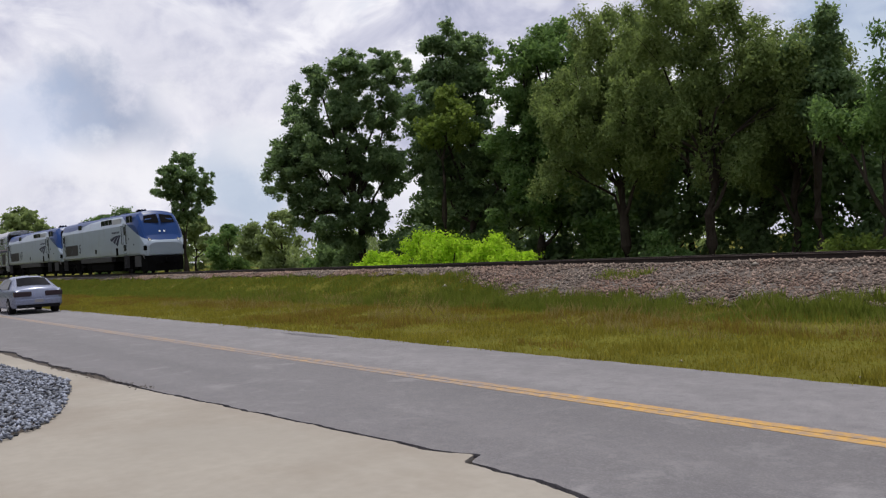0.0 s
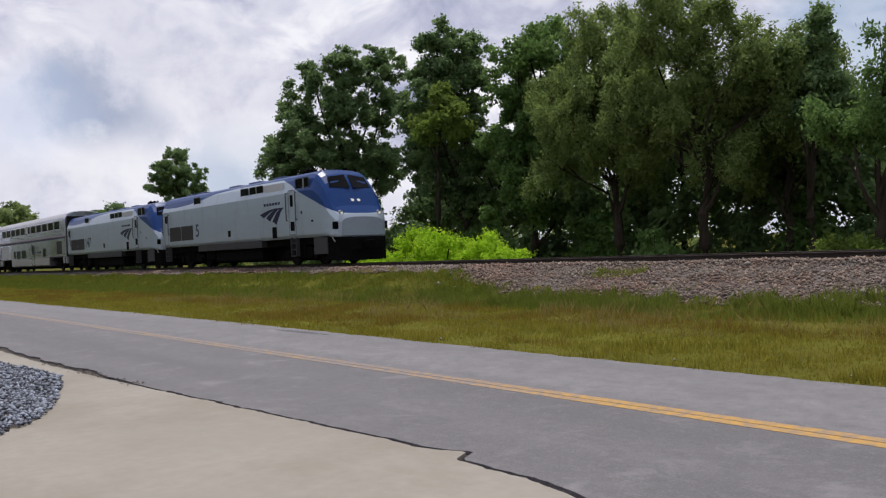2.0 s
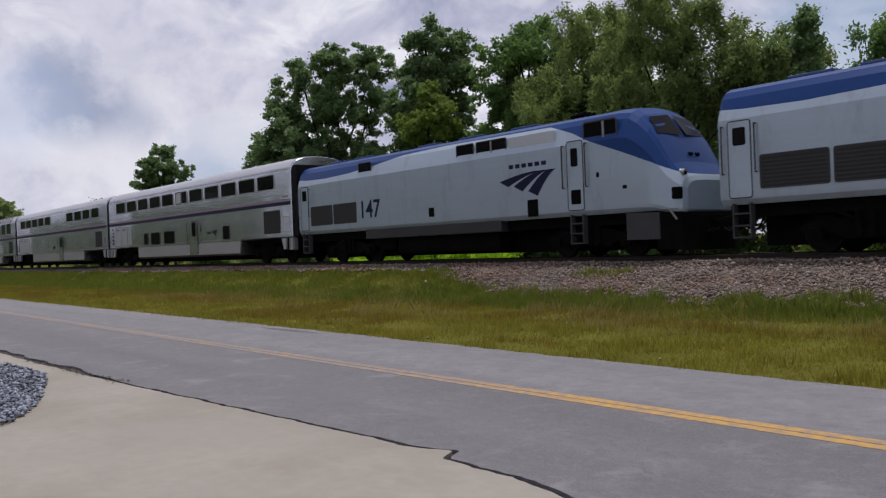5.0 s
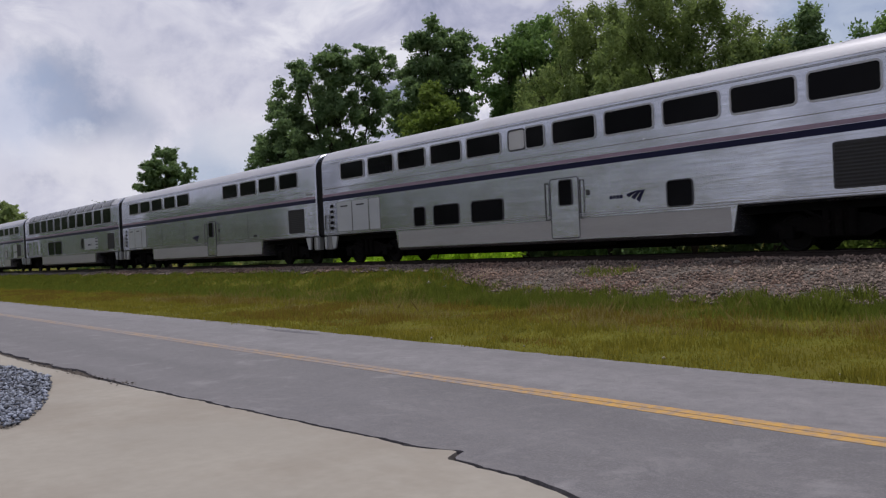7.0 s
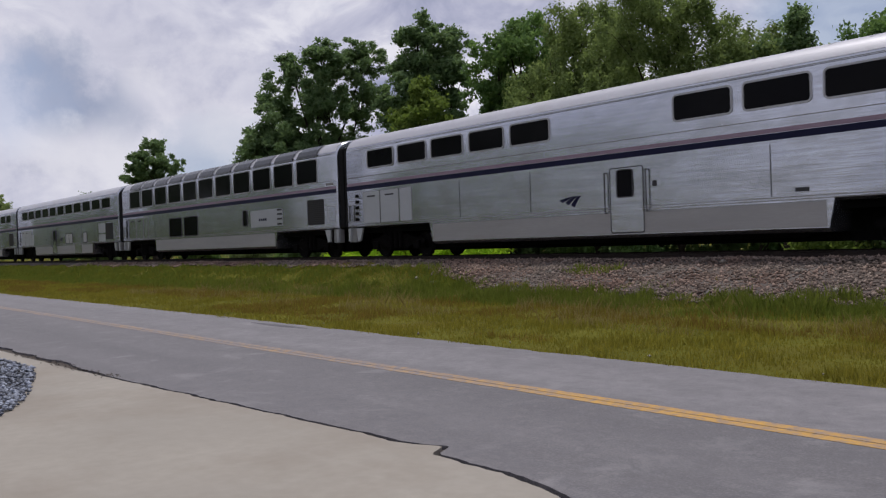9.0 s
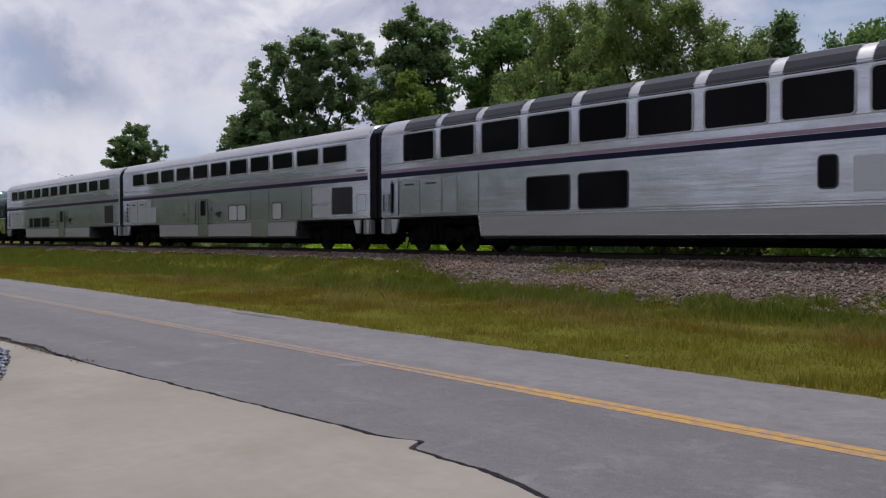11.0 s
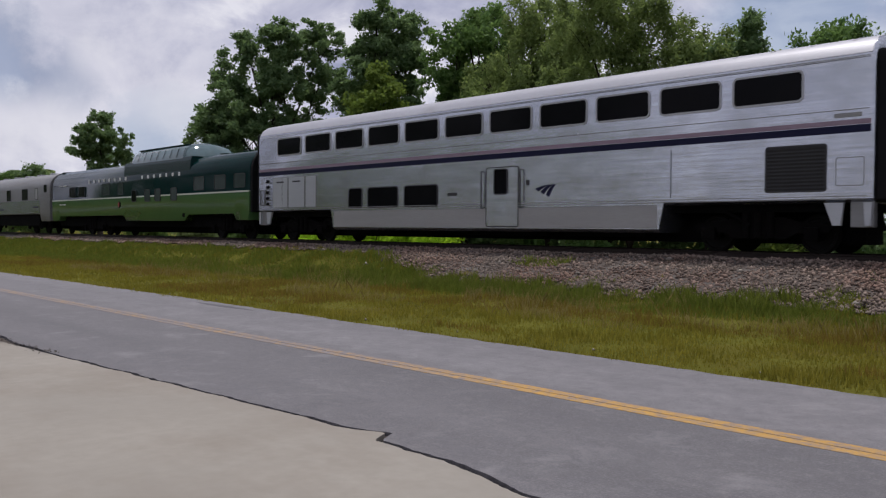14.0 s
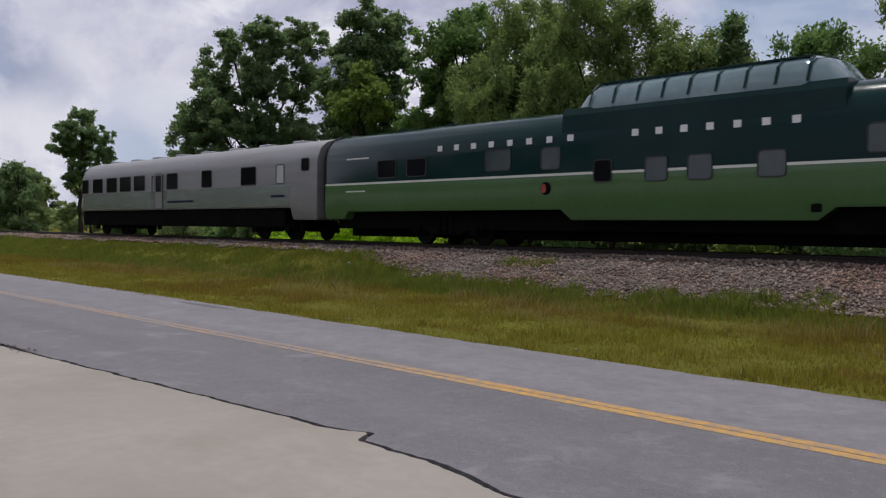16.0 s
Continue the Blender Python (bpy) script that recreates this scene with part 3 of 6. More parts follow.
def build_track():
    tr = new("railway_track")
    tagged(tr, "single railway track with rusty steel rails on timber ties", "track", kind="structure")
    prof = [(-0.07, 0), (0.07, 0), (0.07, 0.02), (0.012, 0.05), (0.012, 0.13), (0.037, 0.145), (0.037, 0.175), (0.03, 0.18), (-0.03, 0.18), (-0.037, 0.175), (-0.037, 0.145), (-0.012, 0.13), (-0.012, 0.05), (-0.07, 0.02)]
    for side in (-0.755, 0.755):
        rings = [[(x, TRACK_Y + side + py, RAIL_TOP - 0.18 + pz) for py, pz in prof] for x in (LEFT_END, -150, -60, 0, RIGHT_END)]
        part("rail", loft(rings), RAIL, tr)
    tie = box(-0.115, 0.115, -1.3, 1.3, -0.17, 0.0, 0.012)
    first = part("tie", tie, TIE, tr)
    first.location = (-130.0, TRACK_Y, RAIL_TOP - 0.185)
    for i in range(1, 270):
        o = new("tie", first.data)
        o.parent = tr
        o.matrix_basis = pose(-130.0 + 0.5 * i, TRACK_Y + random.uniform(-0.03, 0.03), RAIL_TOP - 0.185, 0, 0, random.uniform(-1.2, 1.2))
    bm = bmesh.new()
    for i in range(140):
        add_box(bm, -131.0 - i - 0.12, -131.0 - i + 0.12, TRACK_Y - 1.3, TRACK_Y + 1.3, RAIL_TOP - 0.35, RAIL_TOP - 0.185)
    o = part("far_ties", bm, TIE, tr)
    o["kind"] = "stuff"


def build_gravel_bed():
    """The rounded bed of blue-grey stones beside the driveway."""
    line = [(-9.15, 1.6), (-9.66, 2.08), (-10.3, 2.42), (-10.94, 2.67), (-11.7, 2.88), (-12.3, 3.08), (-13.2, 3.30), (-14.6, 3.25), (-17.0, 3.0), (-19.0, 2.0), (-19.0, 0.2), (-16.0, -1.5), (-12.0, -1.2), (-9.6, -0.2), (-9.0, 0.9)]
    bm = bmesh.new()
    rim = [bm.verts.new((x, y, 0.0)) for x, y in line]
    cx, cy = -14.0, 1.2
    inner = [bm.verts.new((cx + (x - cx) * 0.94, cy + (y - cy) * 0.92, 0.03)) for x, y in line]
    k = len(line)
    for i in range(k):
        bm.faces.new((rim[i], rim[(i + 1) % k], inner[(i + 1) % k], inner[i]))
    bm.faces.new(inner)
    ob = part("gravel_bed", bm, SOIL, None)
    tagged(ob, "rounded bed of dark soil under landscape gravel", "gravel bed", kind="structure")
    rng = np.random.default_rng(11)
    cs = []

    def inside(px, py):
        hit = False
        for (xa, ya), (xb, yb) in zip(line, line[1:] + line[:1]):
            if (ya > py) != (yb > py) and px < (xb - xa) * (py - ya) / (yb - ya) + xa:
                hit = not hit
        return hit

    while len(cs) < 17000:
        x, y = rng.uniform(-19, -9), rng.uniform(-1.5, 3.35)
        if inside(x, y):
            cs.append((x, y, 0.035 + rng.uniform(-0.01, 0.02)))
    v, f = stone_verts(rng, len(cs), np.array(cs), rng.uniform(0.016, 0.045, len(cs)), 0.7)
    tagged(new("gravel", fast_mesh("gravel", v, f, GRAVEL)), "blue-grey landscape gravel beside the driveway", "gravel", kind="stuff")
    # weeds and dead leaves in the joint at the driveway corner
    bm = bmesh.new()
    for k in range(220):
        x = -15.5 + 4.2 * rng.random()
        y = crack_line(x) + rng.normal(0, 0.05)
        a = rng.uniform(0, math.tau)
        s = rng.uniform(0.008, 0.02)
        p = Vector((x, y, 0.02 + rng.uniform(0, 0.04)))
        d = Vector((math.cos(a), math.sin(a), rng.uniform(0.0, 0.8))) * s
        e = Vector((-math.sin(a), math.cos(a), rng.uniform(-0.2, 0.4))) * s * 0.5
        bm.faces.new([bm.verts.new(q) for q in (p - d - e, p + d - e, p + d + e, p - d + e)])
    tagged(part("leaf_litter", bm, SOIL, None), "dark dead leaves caught in the pavement joint", "leaf litter", kind="stuff")


build_ground()
build_road()
build_apron()
build_ballast()
build_track()
build_gravel_bed()


# ---- plants ----
def leaf_cloud(rng, centers, radii, per, size, droop=0.0, slim=0.6):
    """Leaves as small quads on billowing clumps, mostly facing outwards and up."""
    c0, r0 = np.asarray(centers, float), np.asarray(radii, float)
    counts = np.maximum(6, (per / 9.0 * (r0 / r0.mean()) ** 2).astype(int))
    c, r = np.repeat(c0, counts, 0), np.repeat(r0, counts)
    tw = np.repeat(rng.uniform(0, math.tau, (len(r0), 4)), counts, 0)
    n = len(r)
    d = rng.normal(0, 1, (n, 3))
    d[:, 2] += 0.25
    d /= np.linalg.norm(d, axis=1)[:, None]
    lump = 1.0 + 0.22 * np.sin(4.0 * d[:, 0] + tw[:, 0]) * np.sin(4.5 * d[:, 1] + tw[:, 1]) + 0.16 * np.sin(9.0 * d[:, 2] + tw[:, 2]) * np.sin(8.0 * d[:, 0] + tw[:, 3])
    rad = r * lump * (1.0 - 0.6 * rng.random(n) ** 1.4)
    stray = rng.random(n) < 0.16
    rad = np.where(stray, rad * rng.uniform(1.05, 1.5, n), rad)
    p = c + d * rad[:, None] * np.array([1, 1, 0.8])
    p[:, 2] -= droop * rng.random(n) ** 2 * (d[:, 2] < 0.4)
    nrm = d + np.array([0, 0, 0.35]) + rng.normal(0, 0.5, (n, 3))
    nrm /= np.linalg.norm(nrm, axis=1)[:, None]
    # leaves gather in small sprays round every such point
    per_spray = 9
    p, nrm, r = np.repeat(p, per_spray, 0), np.repeat(nrm, per_spray, 0), np.repeat(r, per_spray)
    n = len(p)
    p = p + rng.normal(0, 1, (n, 3)) * (0.10 + 0.10 * r)[:, None] * np.array([1, 1, 0.75 + droop])
    nrm = nrm + rng.normal(0, 0.45, (n, 3))
    nrm /= np.linalg.norm(nrm, axis=1)[:, None]
    u = rng.normal(0, 1, (n, 3))
    if droop:
        u[:, 2] -= 1.2
    u -= nrm * (u * nrm).sum(1)[:, None]
    u /= np.linalg.norm(u, axis=1)[:, None] + 1e-9
    w = np.cross(nrm, u)
    s = size * rng.uniform(0.55, 1.3, n)[:, None]
    u, w = u * s, w * s * slim
    v = np.stack([p - u, p + w, p + u, p - w], 1).reshape(-1, 3)
    f = np.arange(n * 4).reshape(-1, 4)
    return v, f


def limb(bm, pts, radii, sides=7):
    """A bent, tapered limb through pts."""
    prev = None
    for i, (p, r) in enumerate(zip(pts, radii)):
        p = Vector(p)
        t = (Vector(pts[min(i + 1, len(pts) - 1)]) - Vector(pts[max(i - 1, 0)])).normalized()
        q = t.to_track_quat("Z", "Y").to_matrix()
        ring = [bm.verts.new(p + q @ Vector((r * math.cos(k * math.tau / sides), r * math.sin(k * math.tau / sides), 0))) for k in range(sides)]
        if prev:
            for k in range(sides):
                bm.faces.new((prev[k], prev[(k + 1) % sides], ring[(k + 1) % sides], ring[k]))
        prev = ring
    bm.faces.new(prev)


def tree(x, y, h, r, seed, leaves, label, clumps=60, per=170, bottom=0.25, size=0.13, droop=0.0, stems=1, lean=0.0, group="trees along the track", shape=1.0, slim=0.6, dense=3.6, fine=1.0):
    """A tree: tapered trunk and limbs, and a crown of leaf clumps with gaps."""
    rng = np.random.default_rng(seed)
    base = new("tree")
    base.location = (x, y, ground_height(x, y) - 0.05)
    tagged(base, label, "tree", group=group)
    centers, radii = [], []
    z0 = h * bottom
    per = int(per * dense)
    clumps = int(clumps * 0.8)
    for i in range(clumps):
        k = rng.random() ** 0.85
        z = z0 + (h - z0) * k * 0.97
        wide = r * (math.sin(math.pi * min(1.0, 0.12 + 0.88 * k ** shape)) ** 0.6 * 0.95 + 0.05)
        a = rng.uniform(0, math.tau)
        d = wide * rng.random() ** 0.5 * 0.9
        centers.append((d * math.cos(a) + lean * k, d * math.sin(a), z))
        radii.append(rng.uniform(0.5, 1.2) * (0.42 + 0.20 * r) * (1.0 - 0.25 * k) * fine)
    v, f = leaf_cloud(rng, centers, radii, per, size, droop, slim)
    v[:, 2] = np.minimum(v[:, 2], h + 0.3)
    v[:, 2] = np.maximum(v[:, 2], 0.1)
    crown = new("crown", fast_mesh("crown", v, f, leaves))
    crown.parent = base
    bm = bmesh.new()
    tr = 0.018 * h + 0.06
    for s in range(stems):
        a = math.tau * s / max(1, stems) + rng.uniform(0, 1)
        sp = (0.0 if stems == 1 else 0.42) * h
        top = (lean * 0.9 + sp * 0.55 * math.cos(a), sp * 0.55 * math.sin(a), h * (0.86 if stems == 1 else 0.70))
        pts, rad = [], []
        for j in range(8):
            k = j / 7
            pts.append((top[0] * k ** 1.2 + rng.normal(0, 0.012 * h) * (j > 0), top[1] * k ** 1.2 + rng.normal(0, 0.012 * h) * (j > 0), top[2] * k))
            rad.append(tr * (1 - 0.88 * k) * (1.35 if j == 0 else 1.0) / (1.0 if stems == 1 else 1.15))
        limb(bm, pts, rad)
        for i in rng.choice(len(centers), min(12, len(centers)), False):
            c = Vector(centers[i])
            j = max(1, min(6, int(7 * (c.z * 0.72) / top[2])))
            a0 = Vector(pts[j])
            mid = a0.lerp(c, 0.5) + Vector((0, 0, 0.05 * h * rng.random()))
            rr = rad[j] * 0.62
            limb(bm, [a0, mid, c], [rr, rr * 0.6, rr * 0.15], 5)
    part("trunk", bm, BARK, base)
    return base


def bush(x, y, h, rx, ry, seed, leaves, label, clumps=40, per=300, size=0.09, group="bushes by the track"):
    rng = np.random.default_rng(seed)
    base = new("bush")
    base.location = (x, y, ground_height(x, y) - 0.05)
    tagged(base, label, "bush", group=group)
    cs, rs = [], []
    for i in range(clumps):
        a, d = rng.uniform(0, math.tau), rng.random() ** 0.5
        top = h * (1 - 0.75 * d ** 2.2)
        cs.append((rx * d * math.cos(a), ry * d * math.sin(a), max(0.15, top * rng.random() ** 0.5 - 0.15)))
        rs.append(rng.uniform(0.35, 0.7) * (0.3 + 0.18 * h))
    v, f = leaf_cloud(rng, cs, rs, per, size)
    v[:, 2] = np.maximum(v[:, 2], 0.02)
    crown = new("foliage", fast_mesh("foliage", v, f, leaves))
    crown.parent = base
    bm = bmesh.new()
    for i in range(6):
        c = Vector(cs[i])
        limb(bm, [(c.x * 0.1, c.y * 0.1, 0), c * 0.5, c], [0.05, 0.03, 0.01], 5)
    part("stems", bm, BARK, base)
    return base


def lobed_tree(x, y, turn, lobes, seed, leaves, label, fork=0.35, size=0.115, full=1.0, droop=0.0, slim=0.6, group="trees along the track", clump=1.0):
    """A tree grown lobe by lobe: (across, height, half width, half height) of each leafy head, limbs reaching into every one."""
    rng = np.random.default_rng(seed)
    base = new("tree")
    base.matrix_world = pose(x, y, ground_height(x, y) - 0.05, 0, 0, turn)
    tagged(base, label, "tree", group=group)
    zs = ground_height(x, y)
    top = max(z + rz for _, z, _, rz in lobes) - zs
    bm = bmesh.new()
    tr = 0.016 * top + 0.07
    # the trunk leans towards the middle of its heads and tapers all the way up
    mid_u = sum(u for u, _, _, _ in lobes) / len(lobes)
    stem, rad = [], []
    for j in range(9):
        k = j / 8
        stem.append(Vector((mid_u * k + rng.normal(0, 0.010 * top) * (j > 0), rng.normal(0, 0.012 * top) * (j > 0), top * 0.84 * k)))
        rad.append(tr * (1.4 if j == 0 else 1.0) * (1 - 0.88 * k))
    limb(bm, stem, rad, 8)
    centers, radii = [], []
    for u, z, rx, rz in lobes:
        z -= zs
        depth = rng.uniform(-0.9, 0.9) * rx
        heart = Vector((u, depth, z))
        j = max(1, min(6, int(8 * fork * (z / top) / 0.84 + 1)))
        a0 = stem[j]
        bend = a0.lerp(heart, 0.45) + Vector((rng.normal(0, 0.03 * top), rng.normal(0, 0.03 * top), 0.04 * top * rng.random()))
        rr = rad[j] * 0.55
        limb(bm, [a0, a0.lerp(bend, 0.5) + Vector((0, 0, -0.015 * top)), bend, heart, heart + Vector((0.3 * (u - a0.x) * 0.2, 0, 0.55 * rz))], [rr, rr * 0.8, rr * 0.6, rr * 0.3, rr * 0.08], 6)
        count = max(6, int(15 * full * (rx * rz) ** 0.75 / clump))
        for i in range(count):
            d = rng.normal(0, 1, 3)
            d /= np.linalg.norm(d)
            r = rng.random() ** 0.5 * (1.0 if rng.random() < 0.8 else 1.35)
            c = (u + d[0] * rx * r * 1.12, depth + d[1] * rx * r * 1.4, z + d[2] * rz * r * 1.0)
            centers.append(c)
            radii.append(rng.uniform(0.22, 0.62) * (0.62 + 0.22 * (rx * rz) ** 0.5) * clump)
            if i % 4 == 0:
                c = Vector(c)
                limb(bm, [bend.lerp(heart, 0.4 + 0.5 * rng.random()), heart.lerp(c, 0.6) + Vector((0, 0, 0.06)), c], [rr * 0.25, rr * 0.16, 0.008], 4)
    # loose sprays between the heads keep the crown together
    for (ua, za, ra, _), (ub, zb, _, _) in itertools.combinations(lobes, 2):
        if math.hypot(ua - ub, za - zb) < 3.4 * ra:
            for i in range(int(2.4 * full * full + rng.random())):
                k = rng.uniform(0.3, 0.7)
                centers.append((ua + (ub - ua) * k + rng.normal(0, 0.3), rng.normal(0, 0.7 * ra), za + (zb - za) * k - zs + rng.normal(0, 0.3)))
                radii.append(rng.uniform(0.3, 0.6) * clump)
    v, f = leaf_cloud(rng, centers, radii, int(205 * (0.115 / size)), size, droop, slim)
    v[:, 2] = np.maximum(v[:, 2], 0.1)
    crown = new("crown", fast_mesh("crown", v, f, leaves))
    crown.parent = base
    part("trunk", bm, BARK, base)
    return base


def build_trees():
    tall = "tall dark green broadleaf tree with several leafy heads and open gaps"
    # the tall open trees behind the track
    lobed_tree(-52.4, 34.0, 57, [(-4.9, 12.7, 0.7, 0.9), (-3.1, 14.2, 1.2, 1.3), (-0.7, 15.0, 1.4, 1.6), (2.2, 15.2, 1.4, 1.6), (-4.0, 11.1, 1.8, 1.6), (-0.7, 11.8, 1.6, 2.0), (2.0, 12.1, 1.5, 1.7), (-5.7, 8.7, 1.5, 1.7), (-3.5, 8.0, 2.0, 2.0), (-0.3, 7.8, 2.1, 2.3), (-6.3, 6.7, 1.1, 0.7), (-4.3, 5.2, 1.4, 1.4), (-1.7, 4.2, 2.0, 1.8), (1.8, 7.8, 1.5, 2.1), (0.6, 4.7, 1.0, 1.6)], 21, LEAF_DARK, tall, full=0.90, clump=0.80)
    lobed_tree(-41.7, 35.0, 50, [(-1.5, 14.5, 1.1, 1.3), (0.6, 14.2, 1.1, 1.2), (-1.8, 12.2, 1.4, 1.6), (0.8, 12.1, 1.3, 1.4), (-3.1, 10.5, 1.0, 1.4), (0.0, 9.8, 1.6, 1.6), (-1.9, 7.9, 1.8, 1.6), (1.0, 7.2, 1.4, 1.8), (-3.3, 7.3, 0.9, 1.6), (-1.5, 5.2, 1.6, 1.4), (1.0, 4.2, 1.1, 1.4)], 22, LEAF_DARK, tall, full=0.95, clump=0.82)
    lobed_tree(-40.5, 31.5, 52, [(0.7, 10.0, 1.0, 1.2), (-0.5, 8.6, 1.0, 0.9), (1.5, 8.5, 1.0, 0.8)], 27, LEAF_YELLOW, "smaller yellow-green tree among darker trees", fork=0.7)
    lobed_tree(-34.7, 34.0, 46, [(1.0, 13.4, 1.1, 1.0), (-0.5, 12.3, 1.1, 1.2), (1.3, 11.6, 1.6, 1.6), (-1.0, 10.2, 1.3, 1.6), (0.7, 9.1, 1.7, 1.7), (-0.9, 7.3, 1.4, 1.6), (1.1, 6.2, 1.7, 1.6), (-0.6, 4.4, 1.6, 1.6), (1.4, 3.6, 1.4, 1.4)], 28, LEAF_MID, "leafy mid-green tree in the row behind the track", full=0.85)
    # the grey-green spreading trees, close to the track
    wil = "spreading grey-green tree with drooping twigs and forked dark limbs"
    lobed_tree(-26.5, 31.5, 40, [(-1.0, 11.6, 1.2, 1.1), (0.4, 12.0, 1.2, 1.1), (-1.9, 9.7, 1.2, 1.2), (-0.2, 9.8, 1.6, 1.5), (-1.0, 7.8, 1.6, 1.3), (-2.6, 7.4, 1.1, 1.1), (0.9, 7.6, 1.2, 1.2), (-0.7, 5.9, 1.6, 1.1), (1.6, 10.2, 1.1, 1.0), (2.0, 8.7, 1.2, 1.0), (-2.9, 8.8, 1.0, 0.9), (1.0, 5.4, 1.4, 0.9), (-2.6, 5.2, 1.3, 0.9)], 31, LEAF_WILLOW, wil, 0.5, 0.082, 0.66, 0.5, 0.5, clump=0.78)
    lobed_tree(-20.8, 30.0, 35, [(-1.1, 11.0, 1.3, 1.0), (0.3, 10.8, 1.3, 0.9), (1.7, 9.9, 1.0, 0.8), (-1.8, 9.5, 1.2, 1.0), (-0.6, 8.6, 0.9, 0.9), (2.3, 8.5, 1.1, 1.1), (-1.0, 7.0, 1.4, 1.2), (1.4, 7.3, 1.1, 0.9), (2.9, 6.9, 1.1, 1.0), (0.2, 5.9, 1.1, 0.8), (-2.2, 6.0, 1.1, 0.8), (2.2, 5.6, 1.1, 0.8), (-3.0, 8.2, 1.0, 0.9), (3.4, 8.0, 0.8, 0.8), (0.4, 7.7, 0.9, 0.7), (-3.2, 6.8, 1.0, 0.8), (0.9, 4.6, 1.3, 0.7)], 32, LEAF_WILLOW, wil, 0.5, 0.080, 0.58, 0.5, 0.5, clump=0.74)
    lobed_tree(-17.6, 32.0, 29, [(0.8, 9.6, 0.6, 0.6), (0.1, 8.7, 0.7, 0.8), (0.9, 8.0, 0.5, 0.6), (-0.2, 7.4, 0.8, 0.9), (1.5, 7.6, 0.4, 0.3), (1.3, 6.8, 0.8, 0.7), (0.3, 6.2, 0.9, 0.8)], 34, LEAF_DARK, "slender dark green tree with a knobbly top", 0.5, 0.09, 0.8, clump=0.85)
    lobed_tree(-13.5, 28.5, 25, [(1.0, 7.9, 0.6, 0.7), (0.4, 5.1, 0.8, 0.8), (1.1, 6.3, 0.9, 1.0), (-0.3, 4.9, 0.6, 0.5), (-1.4, 5.6, 0.6, 0.5), (1.9, 7.9, 0.8, 0.7), (1.8, 5.4, 1.1, 0.9), (2.8, 7.4, 0.8, 0.8), (2.9, 5.8, 1.0, 1.0), (3.2, 4.0, 0.9, 0.8)], 35, LEAF_MID, "leaning grey-green tree with bare forked dark limbs", 0.25, 0.085, 0.75, 0.4, 0.5, clump=0.8)
    lobed_tree(-7.5, 30.0, 14, [(-1.6, 8.3, 1.0, 0.8), (0.2, 9.0, 1.2, 1.0), (1.8, 8.2, 1.1, 1.0), (-1.2, 6.5, 1.2, 1.0), (0.6, 6.6, 1.3, 1.2), (2.2, 6.0, 1.1, 1.0), (-0.4, 4.4, 1.3, 1.0), (1.4, 4.2, 1.2, 1.0)], 36, LEAF_WILLOW, wil, 0.45, 0.09, 0.8, 0.4, 0.5, clump=0.85)
    lobed_tree(-19.2, 33.5, 31, [(-0.9, 8.7, 1.2, 0.9), (0.6, 8.9, 1.1, 0.9), (1.8, 8.3, 1.0, 0.9), (-0.6, 7.1, 1.3, 1.0), (1.2, 6.9, 1.3, 1.0), (0.2, 5.3, 1.5, 0.9), (2.3, 5.6, 1.1, 0.9), (-1.4, 4.4, 1.2, 0.9)], 38, LEAF_WILLOW, wil, 0.45, 0.082, 0.75, 0.4, 0.5, clump=0.85)
    # second row that closes the wood
    deep = "dark green woodland tree in the second row"
    for i, (x, y, h) in enumerate([(-37, 38, 11.5), (-31, 37, 10.5), (-26.5, 36.5, 9.5), (-22.5, 36.5, 8.6), (-18, 37.5, 7.0), (-12, 44, 5), (-6, 40, 7), (-43.5, 39.5, 9), (-49.5, 40, 7)]):
        tree(x, y, h, 3.9, 60 + i, LEAF_DARK, deep, 55, 150, 0.22, 0.17, group="woods behind the track", dense=1.7)
    # lone tree and low growth to the west
    lobed_tree(-128.9, 50.0, 69, [(0.3, 17.1, 2.1, 1.7), (-1.9, 15.0, 1.9, 1.9), (2.3, 14.6, 2.1, 2.1), (-0.2, 12.3, 3.0, 2.1), (-3.0, 12.8, 1.4, 1.2), (3.2, 11.8, 1.4, 1.4), (0.8, 9.2, 2.3, 1.6), (-1.2, 8.0, 1.2, 1.2)], 41, LEAF_DARK, "lone dark broadleaf tree with an airy crown", 0.6, 0.2, 0.75, group="trees to the west")
    tree(-128.0, 41.0, 10.5, 4.5, 42, LEAF_DARK, "rounded dark green tree beside the far track", 50, 190, 0.05, 0.22, group="trees to the west", dense=1.5)
    tree(-136.0, 40.0, 9.5, 4.5, 43, LEAF_MID, "rounded dark green tree beside the far track", 50, 190, 0.05, 0.22, group="trees to the west", dense=1.5)
    tree(-90.5, 40.0, 5.6, 2.6, 44, LEAF_MID, "light green young tree beyond the track", 36, 170, 0.05, 0.16, group="trees to the west", dense=1.5)
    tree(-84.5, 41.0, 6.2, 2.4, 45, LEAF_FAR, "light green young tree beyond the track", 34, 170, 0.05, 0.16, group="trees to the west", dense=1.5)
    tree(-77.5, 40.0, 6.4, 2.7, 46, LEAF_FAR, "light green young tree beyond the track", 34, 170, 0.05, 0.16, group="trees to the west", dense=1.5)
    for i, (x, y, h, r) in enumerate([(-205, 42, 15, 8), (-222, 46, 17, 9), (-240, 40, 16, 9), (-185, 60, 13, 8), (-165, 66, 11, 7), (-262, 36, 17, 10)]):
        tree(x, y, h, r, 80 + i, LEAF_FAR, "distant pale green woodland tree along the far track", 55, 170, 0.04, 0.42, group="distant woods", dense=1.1)


